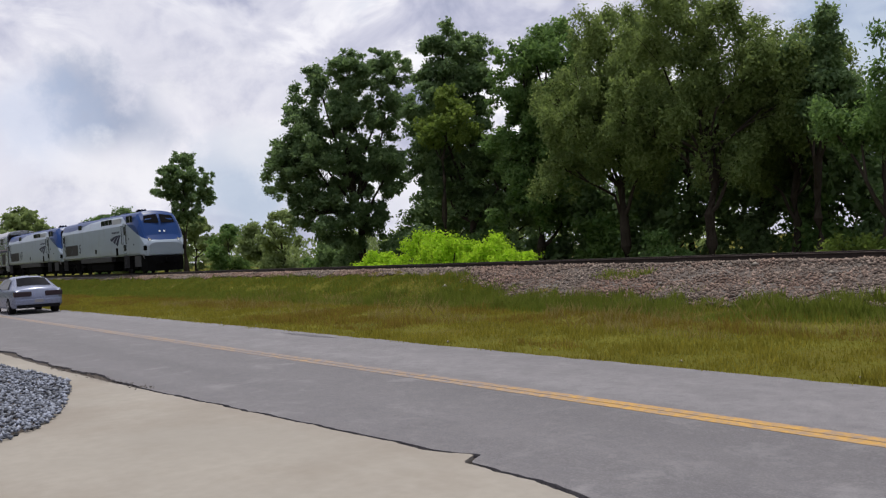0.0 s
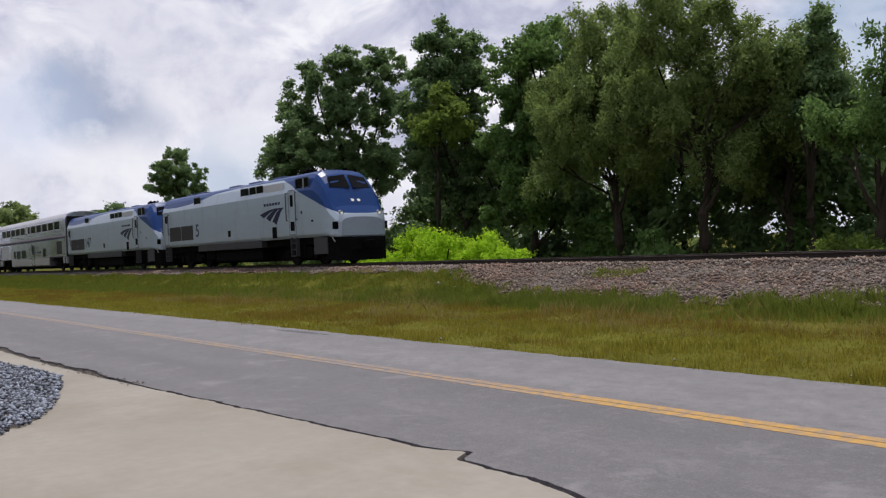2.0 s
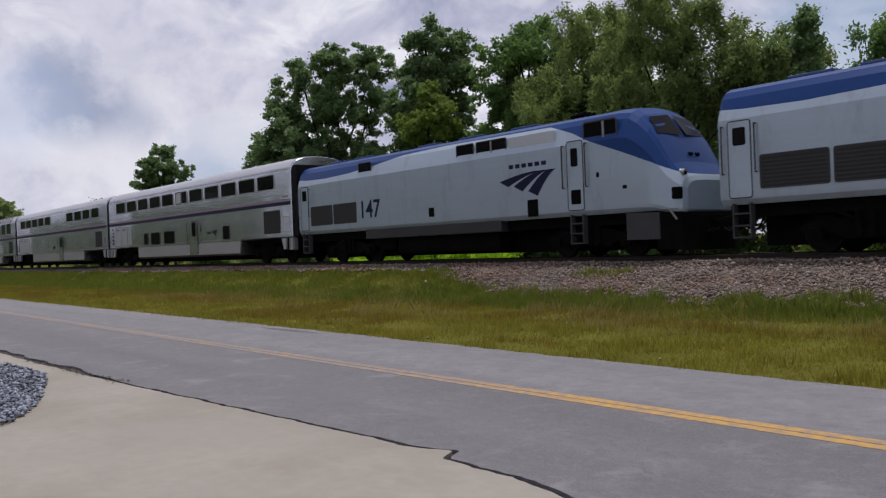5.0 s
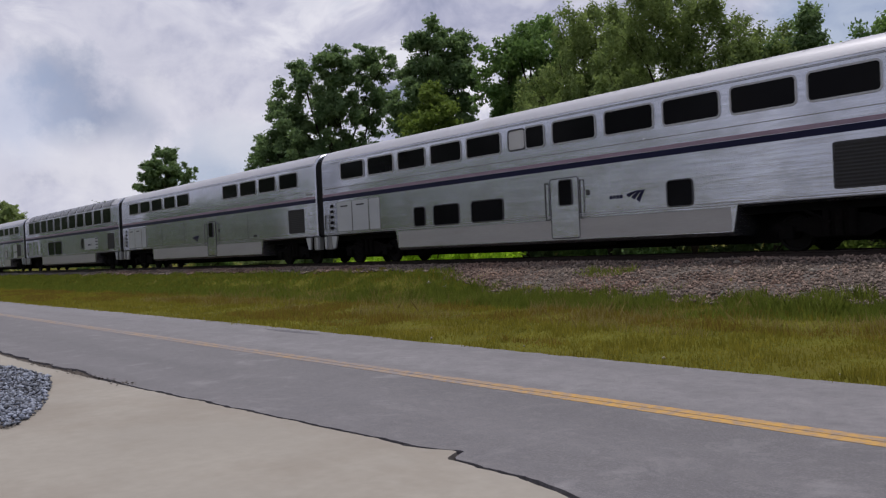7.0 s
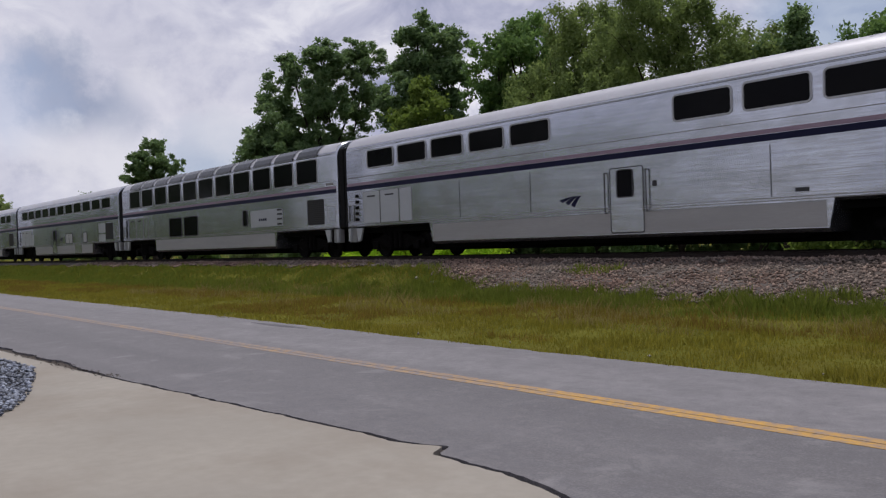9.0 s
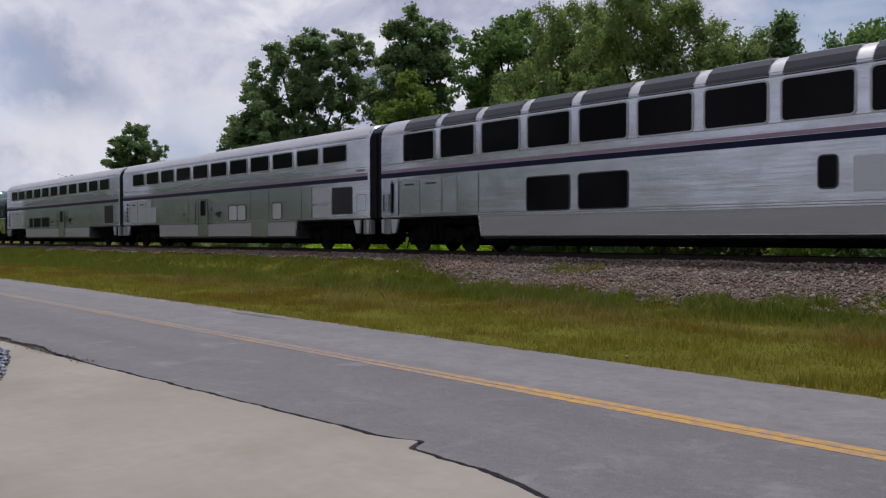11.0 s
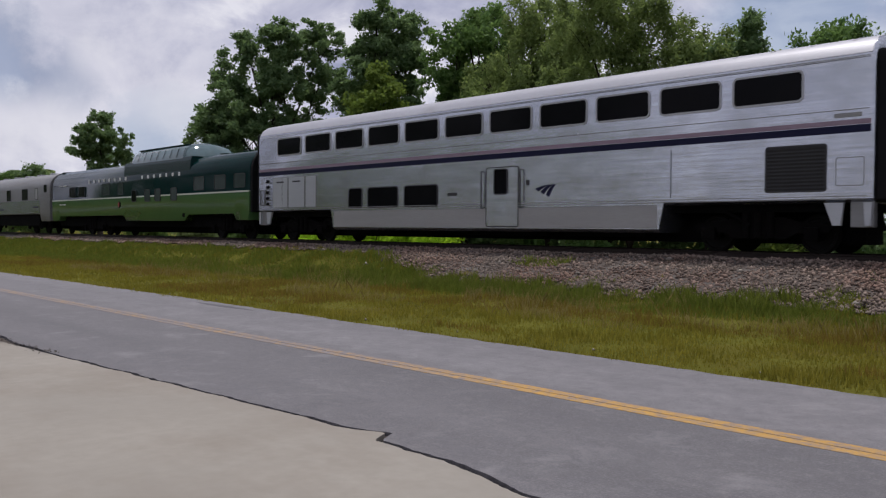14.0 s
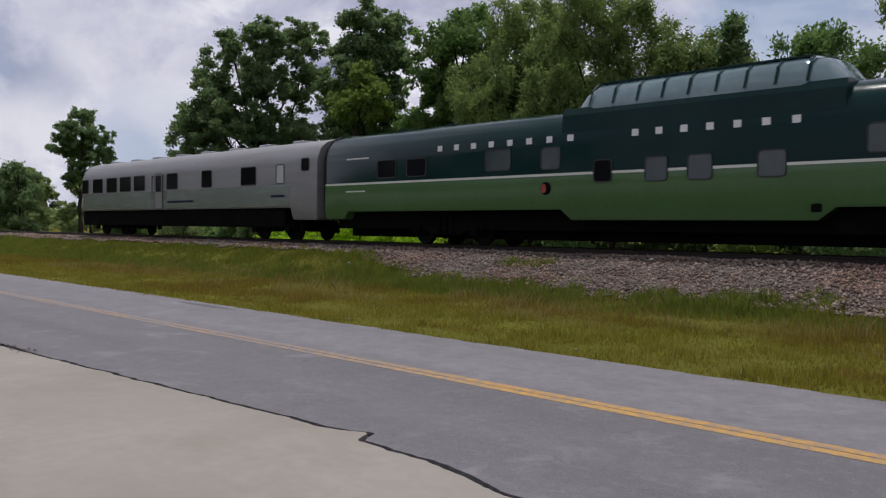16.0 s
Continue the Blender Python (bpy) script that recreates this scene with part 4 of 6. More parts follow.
def build_bushes():
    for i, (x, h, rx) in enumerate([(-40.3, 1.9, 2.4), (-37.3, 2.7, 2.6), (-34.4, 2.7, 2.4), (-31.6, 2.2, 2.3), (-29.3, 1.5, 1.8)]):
        bush(x, 27.2 + 0.4 * (i % 2), h, rx, 1.5, 100 + i, LEAF_LIME_SUNLIT, "bright lime-green leafy bush in sunlight behind the track", 46, 190, 0.085, "lime-green bushes")
    rng = np.random.default_rng(77)
    for i in range(17):
        x = -62.0 + 3.6 * i + rng.uniform(-0.8, 0.8)
        bush(x, 34.8 + rng.uniform(-0.5, 1.4), rng.uniform(2.6, 4.4), 2.6, 1.6, 120 + i, LEAF_DARK if i % 3 else LEAF_MID, "dark green undergrowth bush beneath the trees", 36, 120, 0.14, "undergrowth beneath the trees")
    for i, (x, h) in enumerate([(-13.6, 1.8), (-10.2, 1.4), (-8.0, 1.6), (-21.5, 1.9)]):
        bush(x, 27.6, h, 1.3, 0.9, 150 + i, LEAF_MID if i % 2 else LEAF_YELLOW, "small sunlit weedy bush at the edge of the wood", 22, 150, 0.08, "weeds at the wood's edge")
    # far hedge line that closes the west under the sky
    cs, rs = [], []
    for i in range(420):
        x = -420 + 360 * rng.random()
        y = 75 + 30 * rng.random()
        cs.append((x, y, rng.uniform(0.5, 5.5)))
        rs.append(rng.uniform(1.4, 2.6))
    v, f = leaf_cloud(rng, cs, rs, 110, 0.34)
    v[:, 2] = np.maximum(v[:, 2], 0.0)
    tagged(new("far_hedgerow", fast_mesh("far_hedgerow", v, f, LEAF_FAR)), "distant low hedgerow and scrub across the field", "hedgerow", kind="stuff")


def build_reflection_woods():
    """An added, unseen wood behind the camera that darkens reflections in the far coaches."""
    rng = np.random.default_rng(91)
    cs, rs = [], []
    for i in range(700):
        cs.append((-330 + 285 * rng.random(), -17 - 14 * rng.random(), rng.uniform(1.0, 17.0)))
        rs.append(rng.uniform(1.6, 3.0))
    v, f = leaf_cloud(rng, cs, rs, 60, 0.6)
    v[:, 2] = np.maximum(v[:, 2], 0.0)
    tagged(new("reflection_woods", fast_mesh("reflection_woods", v, f, LEAF_DARK)), "added unseen woods that darken reflections in the train", "woods", kind="stuff")


def grass_field(name, rng, n, area, height, width, mat, label, keep=None, lean=0.35, short=False):
    """Grass as single bent blades, thicker in tufts."""
    xa, xb, ya, yb = area
    pts = []
    while len(pts) < n:
        k = rng.random() ** 1.5
        x = xb + (xa - xb) * k
        y = ya + (yb - ya) * rng.random()
        w = noise.noise((x * 0.9, y * 0.9, 1.0)) + 0.5 * noise.noise((x * 2.9, y * 2.9, 4.0))
        if rng.random() > 0.85 + 0.6 * w or (keep and not keep(x, y)):
            continue
        pts.append((x, y, ground_height(x, y) - 0.02, 0.6 + 0.7 * max(-0.3, w)))
    p = np.array(pts)
    a = rng.uniform(0, math.tau, n)
    hh = height * p[:, 3] * rng.uniform(0.5, 1.3, n)
    grow = np.clip(1.0 + (-p[:, 0] - 15.0) / 40.0, 1.0, 2.2)
    ww = width * grow * rng.uniform(0.7, 1.3, n)
    dx, dy = np.cos(a), np.sin(a)
    bend = lean * hh * rng.uniform(0.2, 1.4, n)
    b = rng.uniform(0, math.tau, n)
    root = p[:, :3]
    side = np.stack([dx, dy, 0 * dx], 1) * ww[:, None]
    tip = root + np.stack([bend * np.cos(b), bend * np.sin(b), hh], 1)
    mid = root + np.stack([0.35 * bend * np.cos(b), 0.35 * bend * np.sin(b), hh * 0.55], 1)
    if short:
        v = np.stack([root - side * 1.3, root + side * 1.3, tip], 1).reshape(-1, 3)
        f = np.arange(n * 3).reshape(-1, 3)
    else:
        v = np.stack([root - side, root + side, mid + side * 0.8, tip, mid - side * 0.8], 1).reshape(-1, 3)
        f = np.arange(n * 5).reshape(-1, 5)
    tagged(new(name, fast_mesh(name, v, f, mat)), label, "grass", kind="stuff")


def build_grass():
    rng = np.random.default_rng(3)
    bank = lambda x, y: y < ballast_toe(x) + 0.25
    grass_field("verge_grass", rng, 185000, (-95, -1.0, 9.0, 18.6), 0.15, 0.010, GRASS_MAT, "short yellow-green verge grass beside the road", bank, short=True)
    grass_field("bank_grass", rng, 60000, (-95, -1.0, 13.6, 18.6), 0.26, 0.010, GRASS_LUSH, "taller lush green grass along the foot of the bank", lambda x, y: bank(x, y) and y > 14.2 + 0.9 * noise.noise((x * 0.25, 0, 0)))
    grass_field("dry_grass", rng, 40000, (-60, -1.0, 10.0, 15.8), 0.19, 0.009, GRASS_DRY, "reddish dry grass in patches on the verge", lambda x, y: noise.noise((x * 0.22, y * 0.5, 9.0)) + (0.14 if 12.4 < y < 15.3 else -0.05) > 0.08, short=True)
    grass_field("straw_stems", rng, 6500, (-34, -2.0, 11.6, 16.4), 0.36, 0.006, GRASS_STRAW, "pale dry seed stems standing in the verge grass", lambda x, y: bank(x, y) and noise.noise((x * 0.4, y * 0.7, 12.0)) > 0.02, 0.5)
    grass_field("bank_weeds", rng, 5200, (-40, -2.0, 16.2, 18.6), 0.24, 0.010, GRASS_LUSH, "sparse weeds growing through the ballast bank", lambda x, y: noise.noise((x * 0.8, y * 0.9, 15.0)) > 0.16 + 0.12 * (y - 16.2), 0.6)
    grass_field("edge_weeds", rng, 9000, (-32, -2.0, 15.9, 19.0), 0.17, 0.009, GRASS_MAT, "low weeds thinning out into the edge of the ballast", lambda x, y: ballast_toe(x) - 0.2 < y < ballast_toe(x) + 1.5 and noise.noise((x * 0.6, y * 0.7, 21.0)) > 0.45 * (y - ballast_toe(x)) - 0.05, 0.7)
    # tall tufts near the ballast
    grass_field("tall_tufts", rng, 15000, (-24, -2.0, 14.6, 16.9), 0.42, 0.009, GRASS_LUSH, "tall seeding grass tufts below the ballast bank", lambda x, y: noise.noise((x * 0.55, y * 0.3, 2.0)) > 0.02)
    grass_field("far_side_grass", rng, 16000, (-110, -1.0, 24.4, 29.0), 0.30, 0.016, GRASS_LUSH, "green grass beyond the track below the trees")
    # scattered road-edge litter
    for k in range(8):
        x, y = -4.5 - 2.6 * k + rng.uniform(-0.8, 0.8), 9.35 + rng.uniform(0, 0.35)
        v, f = stone_verts(rng, 1, np.array([(x, y, 0.0)]), np.array([rng.uniform(0.02, 0.035)]))
        tagged(new("pebble", fast_mesh("pebble", v, f, CONCRETE)), "pale pebble at the road's grassy edge", "stone", group="pebbles at the road edge")


build_trees()
build_bushes()
build_reflection_woods()
build_grass()


# ---- the train ----
SIDE = -1.55  # the side towards the road, in a vehicle's own space


def window_unit(parent, x0, x1, z0, z1, y=SIDE, r=0.09, pane=None, rim=None, width=0.05, label=""):
    """A gasket frame proud of the wall, with its pane set into it."""
    fr = part("window", ring_frame(x0, x1, z0, z1, y, 0.022, width, r), rim or GASKET, parent, label)
    part("pane", plate(x0 - 0.01, x1 + 0.01, z0 - 0.01, z1 + 0.01, y + 0.006, 0.012, r), pane or GLASS, fr)
    return fr


def two_sides(half):
    """A closed ring from a half profile that runs from the sill up to the ridge."""
    return [(-y, z) for y, z in half] + [(y, z) for y, z in half[-2::-1]] if half[-1][0] == 0 else [(-y, z) for y, z in half] + [(y, z) for y, z in half[::-1]]


def wheelset(parent, x, r=0.46):
    """Two flanged wheels on an axle."""
    bm = bmesh.new()
    for s in (-1, 1):
        rings = []
        for off, rr in ((0.0, r + 0.028), (0.03, r + 0.028), (0.035, r), (0.125, r - 0.006), (0.13, r - 0.07), (0.09, r - 0.09), (0.085, 0.16), (0.14, 0.13), (0.15, 0.0)):
            rings.append((s * (0.70 + off), max(rr, 0.02)))
        vs = [[bm.verts.new((rr * math.cos(k * math.tau / 24), yy, rr * math.sin(k * math.tau / 24))) for k in range(24)] for yy, rr in rings]
        for a, b in zip(vs, vs[1:]):
            for k in range(24):
                bm.faces.new((a[k], a[(k + 1) % 24], b[(k + 1) % 24], b[k]))
        bm.faces.new(vs[0])
        bm.faces.new(vs[-1])
    add_tube(bm, (0, -0.7, 0), (0, 0.7, 0), 0.09, 0.09, 12)
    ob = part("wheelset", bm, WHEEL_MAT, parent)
    ob.location = (x, 0, r)
    return ob


def truck_frame(parent, x, base, wide=1.18, axles=2, label="black cast truck side frame with springs"):
    """A truck: side frames that bow down between the axles, bolster, springs and journal boxes."""
    bm = bmesh.new()
    for s in (-1, 1):
        y0, y1 = sorted((s * (wide - 0.13), s * wide))
        half = base / 2
        pts = [(-half - 0.45, 0.62), (-half - 0.2, 0.74), (-half + 0.3, 0.74), (-half * 0.45, 0.86), (half * 0.45, 0.86), (half - 0.3, 0.74), (half + 0.2, 0.74), (half + 0.45, 0.62), (half + 0.35, 0.50), (half - 0.35, 0.48), (half * 0.5, 0.33), (-half * 0.5, 0.33), (-half + 0.35, 0.48), (-half - 0.35, 0.50)]
        a = [bm.verts.new((x + px, y0, pz)) for px, pz in pts]
        b = [bm.verts.new((x + px, y1, pz)) for px, pz in pts]
        bm.faces.new(a)
        bm.faces.new(b[::-1])
        for i in range(len(pts)):
            j = (i + 1) % len(pts)
            bm.faces.new((a[i], b[i], b[j], a[j]))
        for k in range(axles):
            ax = x - half + base * k / (axles - 1)
            add_box(bm, ax - 0.17, ax + 0.17, min(s * (wide - 0.02), s * (wide + 0.1)), max(s * (wide - 0.02), s * (wide + 0.1)), 0.30, 0.62, 0.03)
        for px in (-0.32, 0.0, 0.32):
            add_tube(bm, (x + px, s * (wide + 0.02), 0.36), (x + px, s * (wide + 0.02), 0.98), 0.10, 0.10, 10)
        add_tube(bm, (x - 0.8, s * (wide + 0.06), 0.98), (x - 0.2, s * (wide + 0.06), 0.66), 0.05, 0.05, 8)
    add_box(bm, x - 0.35, x + 0.35, -wide, wide, 0.72, 1.08, 0.03)
    add_box(bm, x - base / 2 - 0.4, x + base / 2 + 0.4, -0.5, 0.5, 0.70, 0.98)
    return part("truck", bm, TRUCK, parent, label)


def coupler(parent, x, way):
    bm = box(min(x, x + way * 0.55), max(x, x + way * 0.55), -0.12, 0.12, 0.72, 0.98, 0.03)
    add_box(bm, min(x + way * 0.45, x + way * 0.68), max(x + way * 0.45, x + way * 0.68), -0.2, 0.16, 0.68, 1.04, 0.04)
    for y in (-0.45, 0.45, -0.7):
        hose = bmesh.new()
        limb(hose, [(x, y, 0.95), (x + way * 0.14, y * 1.02, 0.70), (x + way * 0.3, y * 1.02, 0.62), (x + way * 0.5, y, 0.72)], [0.035] * 4, 6)
        part("air_hose", hose, UNDER, parent)
    return part("coupler", bm, UNDER, parent)


def door_unit(parent, x0, x1, z0, z1, glass, y=SIDE, mat=None, label="side door with a tall window and grab rails"):
    d = part("door", plate(x0, x1, z0, z1, y + 0.004, 0.012, 0.05), mat or SILVER, parent, label)
    part("door_seal", ring_frame(x0, x1, z0, z1, y, 0.010, 0.03, 0.05), GASKET, d)
    if glass:
        window_unit(d, *glass, y=y - 0.012, r=0.06, width=0.03)
    for gx in (x0 - 0.16, x1 + 0.16):
        bm = bmesh.new()
        zt, zb = z1 - 0.1, z0 + 0.45 * (z1 - z0) - 0.25
        add_tube(bm, (gx, y, zt), (gx, y - 0.08, zt), 0.022, 0.022, 6)
        add_tube(bm, (gx, y - 0.08, zt), (gx, y - 0.08, zb), 0.022, 0.022, 6)
        add_tube(bm, (gx, y - 0.08, zb), (gx, y, zb), 0.022, 0.022, 6)
        part("grab_rail", bm, GASKET, d)
    return d


def vent_unit(parent, x0, x1, z0, z1, y=SIDE, slats=12):
    g = part("vent", ring_frame(x0, x1, z0, z1, y, 0.02, 0.04, 0.03), GASKET, parent, "dark louvred equipment vent")
    part("backing", plate(x0, x1, z0, z1, y + 0.004, 0.008, 0.02), GREY_GRILLE, g)
    h = (z1 - z0) / slats
    shared = None
    for i in range(slats):
        if shared is None:
            bm = bmesh.new()
            w = x1 - x0
            a = [bm.verts.new(q) for q in ((0, y - 0.004, 0), (w, y - 0.004, 0), (w, y - 0.02, h * 0.55), (0, y - 0.02, h * 0.55))]
            b = [bm.verts.new((v.co.x, v.co.y, v.co.z + h * 0.2)) for v in a]
            bm.faces.new(a)
            bm.faces.new(b[::-1])
            for k in range(4):
                bm.faces.new((a[k], a[(k + 1) % 4], b[(k + 1) % 4], b[k]))
            o = part("slat", bm, GREY_GRILLE, g)
            shared = o.data
        else:
            o = new("slat", shared)
            o.parent = g
        o.location = (x0, 0, z0 + h * i)
    return g


def swoosh(parent, x0, x1, z0, z1, y, mat, bands=3, flip=False):
    """Three tapering curved bands that fan out: a plain emblem shape."""
    bm = bmesh.new()
    w, h = x1 - x0, z1 - z0
    for b in range(bands):
        lo0, hi0 = 0.0 + 0.33 * b, 0.27 + 0.33 * b
        pts_t, pts_b = [], []
        for i in range(9):
            k = i / 8
            # bands start close together at the upper end and spread towards the lower end
            tx, tz = x1 - w * 0.02 * b - w * (0.62 - 0.0 * b) * k * (1.0 - 0.30 * b) - w * 0.0, z1
            ex_a, ez_a = x0 + w * (0.0 + 0.26 * b), z1 - h * (0.30 + 0.25 * b)
            ex_b, ez_b = x0 + w * (0.16 + 0.26 * b), z1 - h * (0.52 + 0.24 * b)
            sx_a, sx_b = x1 - w * 0.12 * (bands - 1 - b) - w * 0.10, x1 - w * 0.12 * (bands - 1 - b)
            bow = 0.13 * math.sin(math.pi * k)
            pts_t.append((sx_a + (ex_a - sx_a) * k, z1 + (ez_a - z1) * k ** 1.6 + 0 * bow))
            pts_b.append((sx_b + (ex_b - sx_b) * k, z1 - 0.02 * h + (ez_b - z1) * k ** 1.5))
        for i in range(8):
            quad = [pts_t[i], pts_t[i + 1], pts_b[i + 1], pts_b[i]]
            bm.faces.new([bm.verts.new((px, y - 0.006, pz)) for px, pz in quad])
    bmesh.ops.remove_doubles(bm, verts=bm.verts, dist=0.0005)
    ext = bmesh.ops.extrude_face_region(bm, geom=list(bm.faces))
    for v in ext["geom"]:
        if isinstance(v, bmesh.types.BMVert):
            v.co.y += 0.005
    return part("emblem", bm, mat, parent, "painted dark blue three-band emblem")


def lettering_bars(parent, x0, x1, z0, z1, y, mat, count, label, gap=0.35):
    """Plain bars in place of painted lettering, one for each letter."""
    step = (x1 - x0) / count
    w = step * (1 - gap)
    first = part("letter", box(0, w, y - 0.006, y + 0.002, z0, z1), mat, parent, label)
    first.location.x = x0
    for i in range(1, count):
        o = new("letter", first.data)
        o.parent = parent
        o.location.x = x0 + step * i
        tagged(o, label)
    return first


def painted_number(parent, text, x, z, size, y, mat):
    cu = bpy.data.curves.new("number", "FONT")
    cu.body, cu.size, cu.extrude, cu.offset = text, size, 0.003, 0.012
    tmp = new("number", cu)
    me = bpy.data.meshes.new_from_object(tmp.evaluated_get(bpy.context.evaluated_depsgraph_get()))
    bpy.data.objects.remove(tmp)
    me.materials.clear()
    me.materials.append(mat)
    ob = new("number", me)
    ob.parent = parent
    ob.matrix_basis = pose(x, y - 0.004, z, 90, 0, 0)
    return tagged(ob, "dark blue painted number")


# half profile of a bilevel coach above its side sill
COACH_TOP = [(1.55, 2.6), (1.55, 3.1), (1.55, 4.22), (1.50, 4.42), (1.38, 4.62), (1.15, 4.79), (0.8, 4.89), (0.4, 4.93), (0, 4.94)]
COACH_LEN = 25.25


def coach_shell(parent, cut_l, cut_r):
    """Body shell: full depth between the trucks, cut up over them."""
    h = COACH_LEN / 2

    def ring(x, sill, inset=0.0):
        top = [(max(0.0, y - inset), z - inset * 0.6) for y, z in COACH_TOP]
        half = [(1.42 - inset, sill), (1.55 - inset, sill + 0.10)] + top
        return [(x, y, z) for y, z in two_sides(half)]

    rings = [ring(-h, 1.16, 0.05), ring(-h + 0.06, 1.16), ring(cut_l - 0.10, 1.16), ring(cut_l + 0.05, 0.45), ring(cut_r - 0.05, 0.45), ring(cut_r + 0.10, 1.16), ring(h - 0.06, 1.16), ring(h, 1.16, 0.05)]
    ob = part("body", loft(rings), SILVER, parent, "stainless steel bilevel coach body")
    smooth(ob, 40)
    # ribbed stainless roof and the beltline ribs
    bm = bmesh.new()
    for i in range(26):
        x = -h + 0.6 + (COACH_LEN - 1.2) * i / 25
        pts = [(y + 0.013, z + 0.013) for y, z in COACH_TOP[5:]]
        full = [(-y, z) for y, z in pts] + [(y, z) for y, z in pts[-2::-1]]
        a = [bm.verts.new((x - 0.03, y, z)) for y, z in full]
        b = [bm.verts.new((x + 0.03, y, z)) for y, z in full]
        for k in range(len(full) - 1):
            bm.faces.new((a[k], a[k + 1], b[k + 1], b[k]))
    part("roof_ribs", bm, ROOF_SKYLIT, parent)
    # separate roof skin, coloured pale for the sky light on it
    skin = [(y + 0.006, z + 0.006) for y, z in COACH_TOP[3:]]
    full = [(-y, z) for y, z in skin] + [(y, z) for y, z in skin[-2::-1]]
    bm = bmesh.new()
    va = [bm.verts.new((-h + 0.07, y, z)) for y, z in full]
    vb = [bm.verts.new((h - 0.07, y, z)) for y, z in full]
    for k in range(len(full) - 1):
        bm.faces.new((va[k], va[k + 1], vb[k + 1], vb[k]))
    smooth(part("roof", bm, ROOF_SKYLIT, parent, "stainless steel roof with sky brightness in its colour"), 40)
    bm = bmesh.new()
    for z in (1.17, 1.235, 1.30, 3.20, 4.34):
        add_box(bm, -h + 0.1, h - 0.1, SIDE - 0.010, SIDE + 0.005, z, z + 0.018) if z > 1.2 else add_box(bm, cut_l + 0.1, cut_r - 0.1, SIDE - 0.010, SIDE + 0.005, z, z + 0.018)
    part("body_ribs", bm, SILVER_DULL, parent)
    for i, (za, zb, mat, lab) in enumerate(((2.70, 2.865, NAVY, "dark blue stripe"), (2.875, 2.985, RED_STRIPE, "faded red stripe"))):
        part("stripe", box(-h + 0.06, h - 0.06, SIDE - 0.006, SIDE + 0.004, za, zb), mat, parent, lab)
    return ob


def coach_under(parent, cut_l, cut_r):
    h = COACH_LEN / 2
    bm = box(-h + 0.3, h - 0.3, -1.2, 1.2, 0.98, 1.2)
    # added black centre box stands in for the shadow under the coach
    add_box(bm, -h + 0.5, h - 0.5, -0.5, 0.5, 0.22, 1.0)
    part("underframe", bm, UNDER, parent, "black underframe with a centre box standing in for shade")
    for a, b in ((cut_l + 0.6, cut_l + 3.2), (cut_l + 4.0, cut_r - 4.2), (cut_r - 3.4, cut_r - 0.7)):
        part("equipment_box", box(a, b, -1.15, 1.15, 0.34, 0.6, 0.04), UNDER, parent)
    # closed diaphragms between the coaches
    for s in (-1, 1):
        x0, x1 = sorted((s * (h - 0.02), s * (h + 0.34)))
        bm = box(x0, x1, -0.62, 0.62, 1.2, 4.5, 0.05)
        add_box(bm, x0 + 0.02, x1 - 0.02, -1.42, 1.42, 1.22, 4.50, 0.06)
        part("diaphragm", bm, RUBBER, parent, "black rubber gangway diaphragm")
        for y in (-1.1, 1.28):
            bm = bmesh.new()
            add_tube(bm, (s * (h - 0.08), y, 1.25), (s * (h + 0.12), y, 0.55), 0.04, 0.04, 6)
            part("brake_pipe", bm, UNDER, parent)
        bm = bmesh.new()
        add_box(bm, min(s * (h - 0.5), s * h), max(s * (h - 0.5), s * h), -1.45, -1.25, 0.62, 1.2, 0.02)
        part("end_step", bm, SILVER_DULL, parent, "grey end step")
        for i0, i1, j0, j1 in ((0.02, 0.20, 0.04, 0.16), (0.62, 1.05, 0.68, 0.86)):
            top, low = [s * (h - i0), s * (h - i1)], [s * (h - j0), s * (h - j1)]
            bm = loft([[(top[0], y, 1.17), (top[1], y, 1.17), (low[1], y, 0.66), (low[0], y, 0.66)] for y in (-1.53, -1.45)])
            part("end_bracket", bm, PALE_PANEL, parent, "pale bracket beside the end step")
        coupler(parent, s * h, s)
    wheels = []
    for c in ((-h + (cut_l)) / 2 + 0.12, (h + cut_r) / 2 - 0.12):
        truck_frame(parent, c, 2.6)
        wheels += [wheelset(parent, c - 1.3), wheelset(parent, c + 1.3)]
    return wheels


WHEELS = {}


def coach(center, label, upper, lower, door=None, vent=None, pales=(), cut=(-7.2, 7.35), z_up=(3.53, 4.17), rim=None, ladder=True):
    """One bilevel coach. Places along the train are given as on the train, and moved into its own space."""
    c = center
    base = new("passenger_coach")
    tagged(base, label, "train car", group="bilevel passenger coaches")
    coach_shell(base, *cut)
    WHEELS[base] = coach_under(base, *cut)
    for i, (a, b) in enumerate(upper):
        window_unit(base, a - c, b - c, *z_up, pane=CURTAIN if i in pales else None, rim=rim or BRIGHT_FRAME)
    for a, b, z0, z1, kind in lower:
        window_unit(base, a - c, b - c, z0, z1, pane=CURTAIN if kind == "pale" else None, width=0.035)
    if door:
        a, b, g0, g1 = door
        door_unit(base, a - c, b - c, 0.62, 2.42, y=SIDE - 0.006, glass=(g0 - c, g1 - c, 1.62, 2.36))
        part("marker_plate", plate(b - c + 0.32, b - c + 0.46, 1.84, 2.0, SIDE + 0.003, 0.01, 0.03), GASKET, base)
    coach_end(base, ladder)
    part("skirt", box(cut[0] + 0.10, cut[1] - 0.10, SIDE - 0.006, SIDE + 0.004, 0.57, 1.165), SKIRT, base, "dull grey lower skirt panel")
    if vent:
        vent_unit(base, vent[0] - c, vent[1] - c, 1.46, 2.46)
    return base


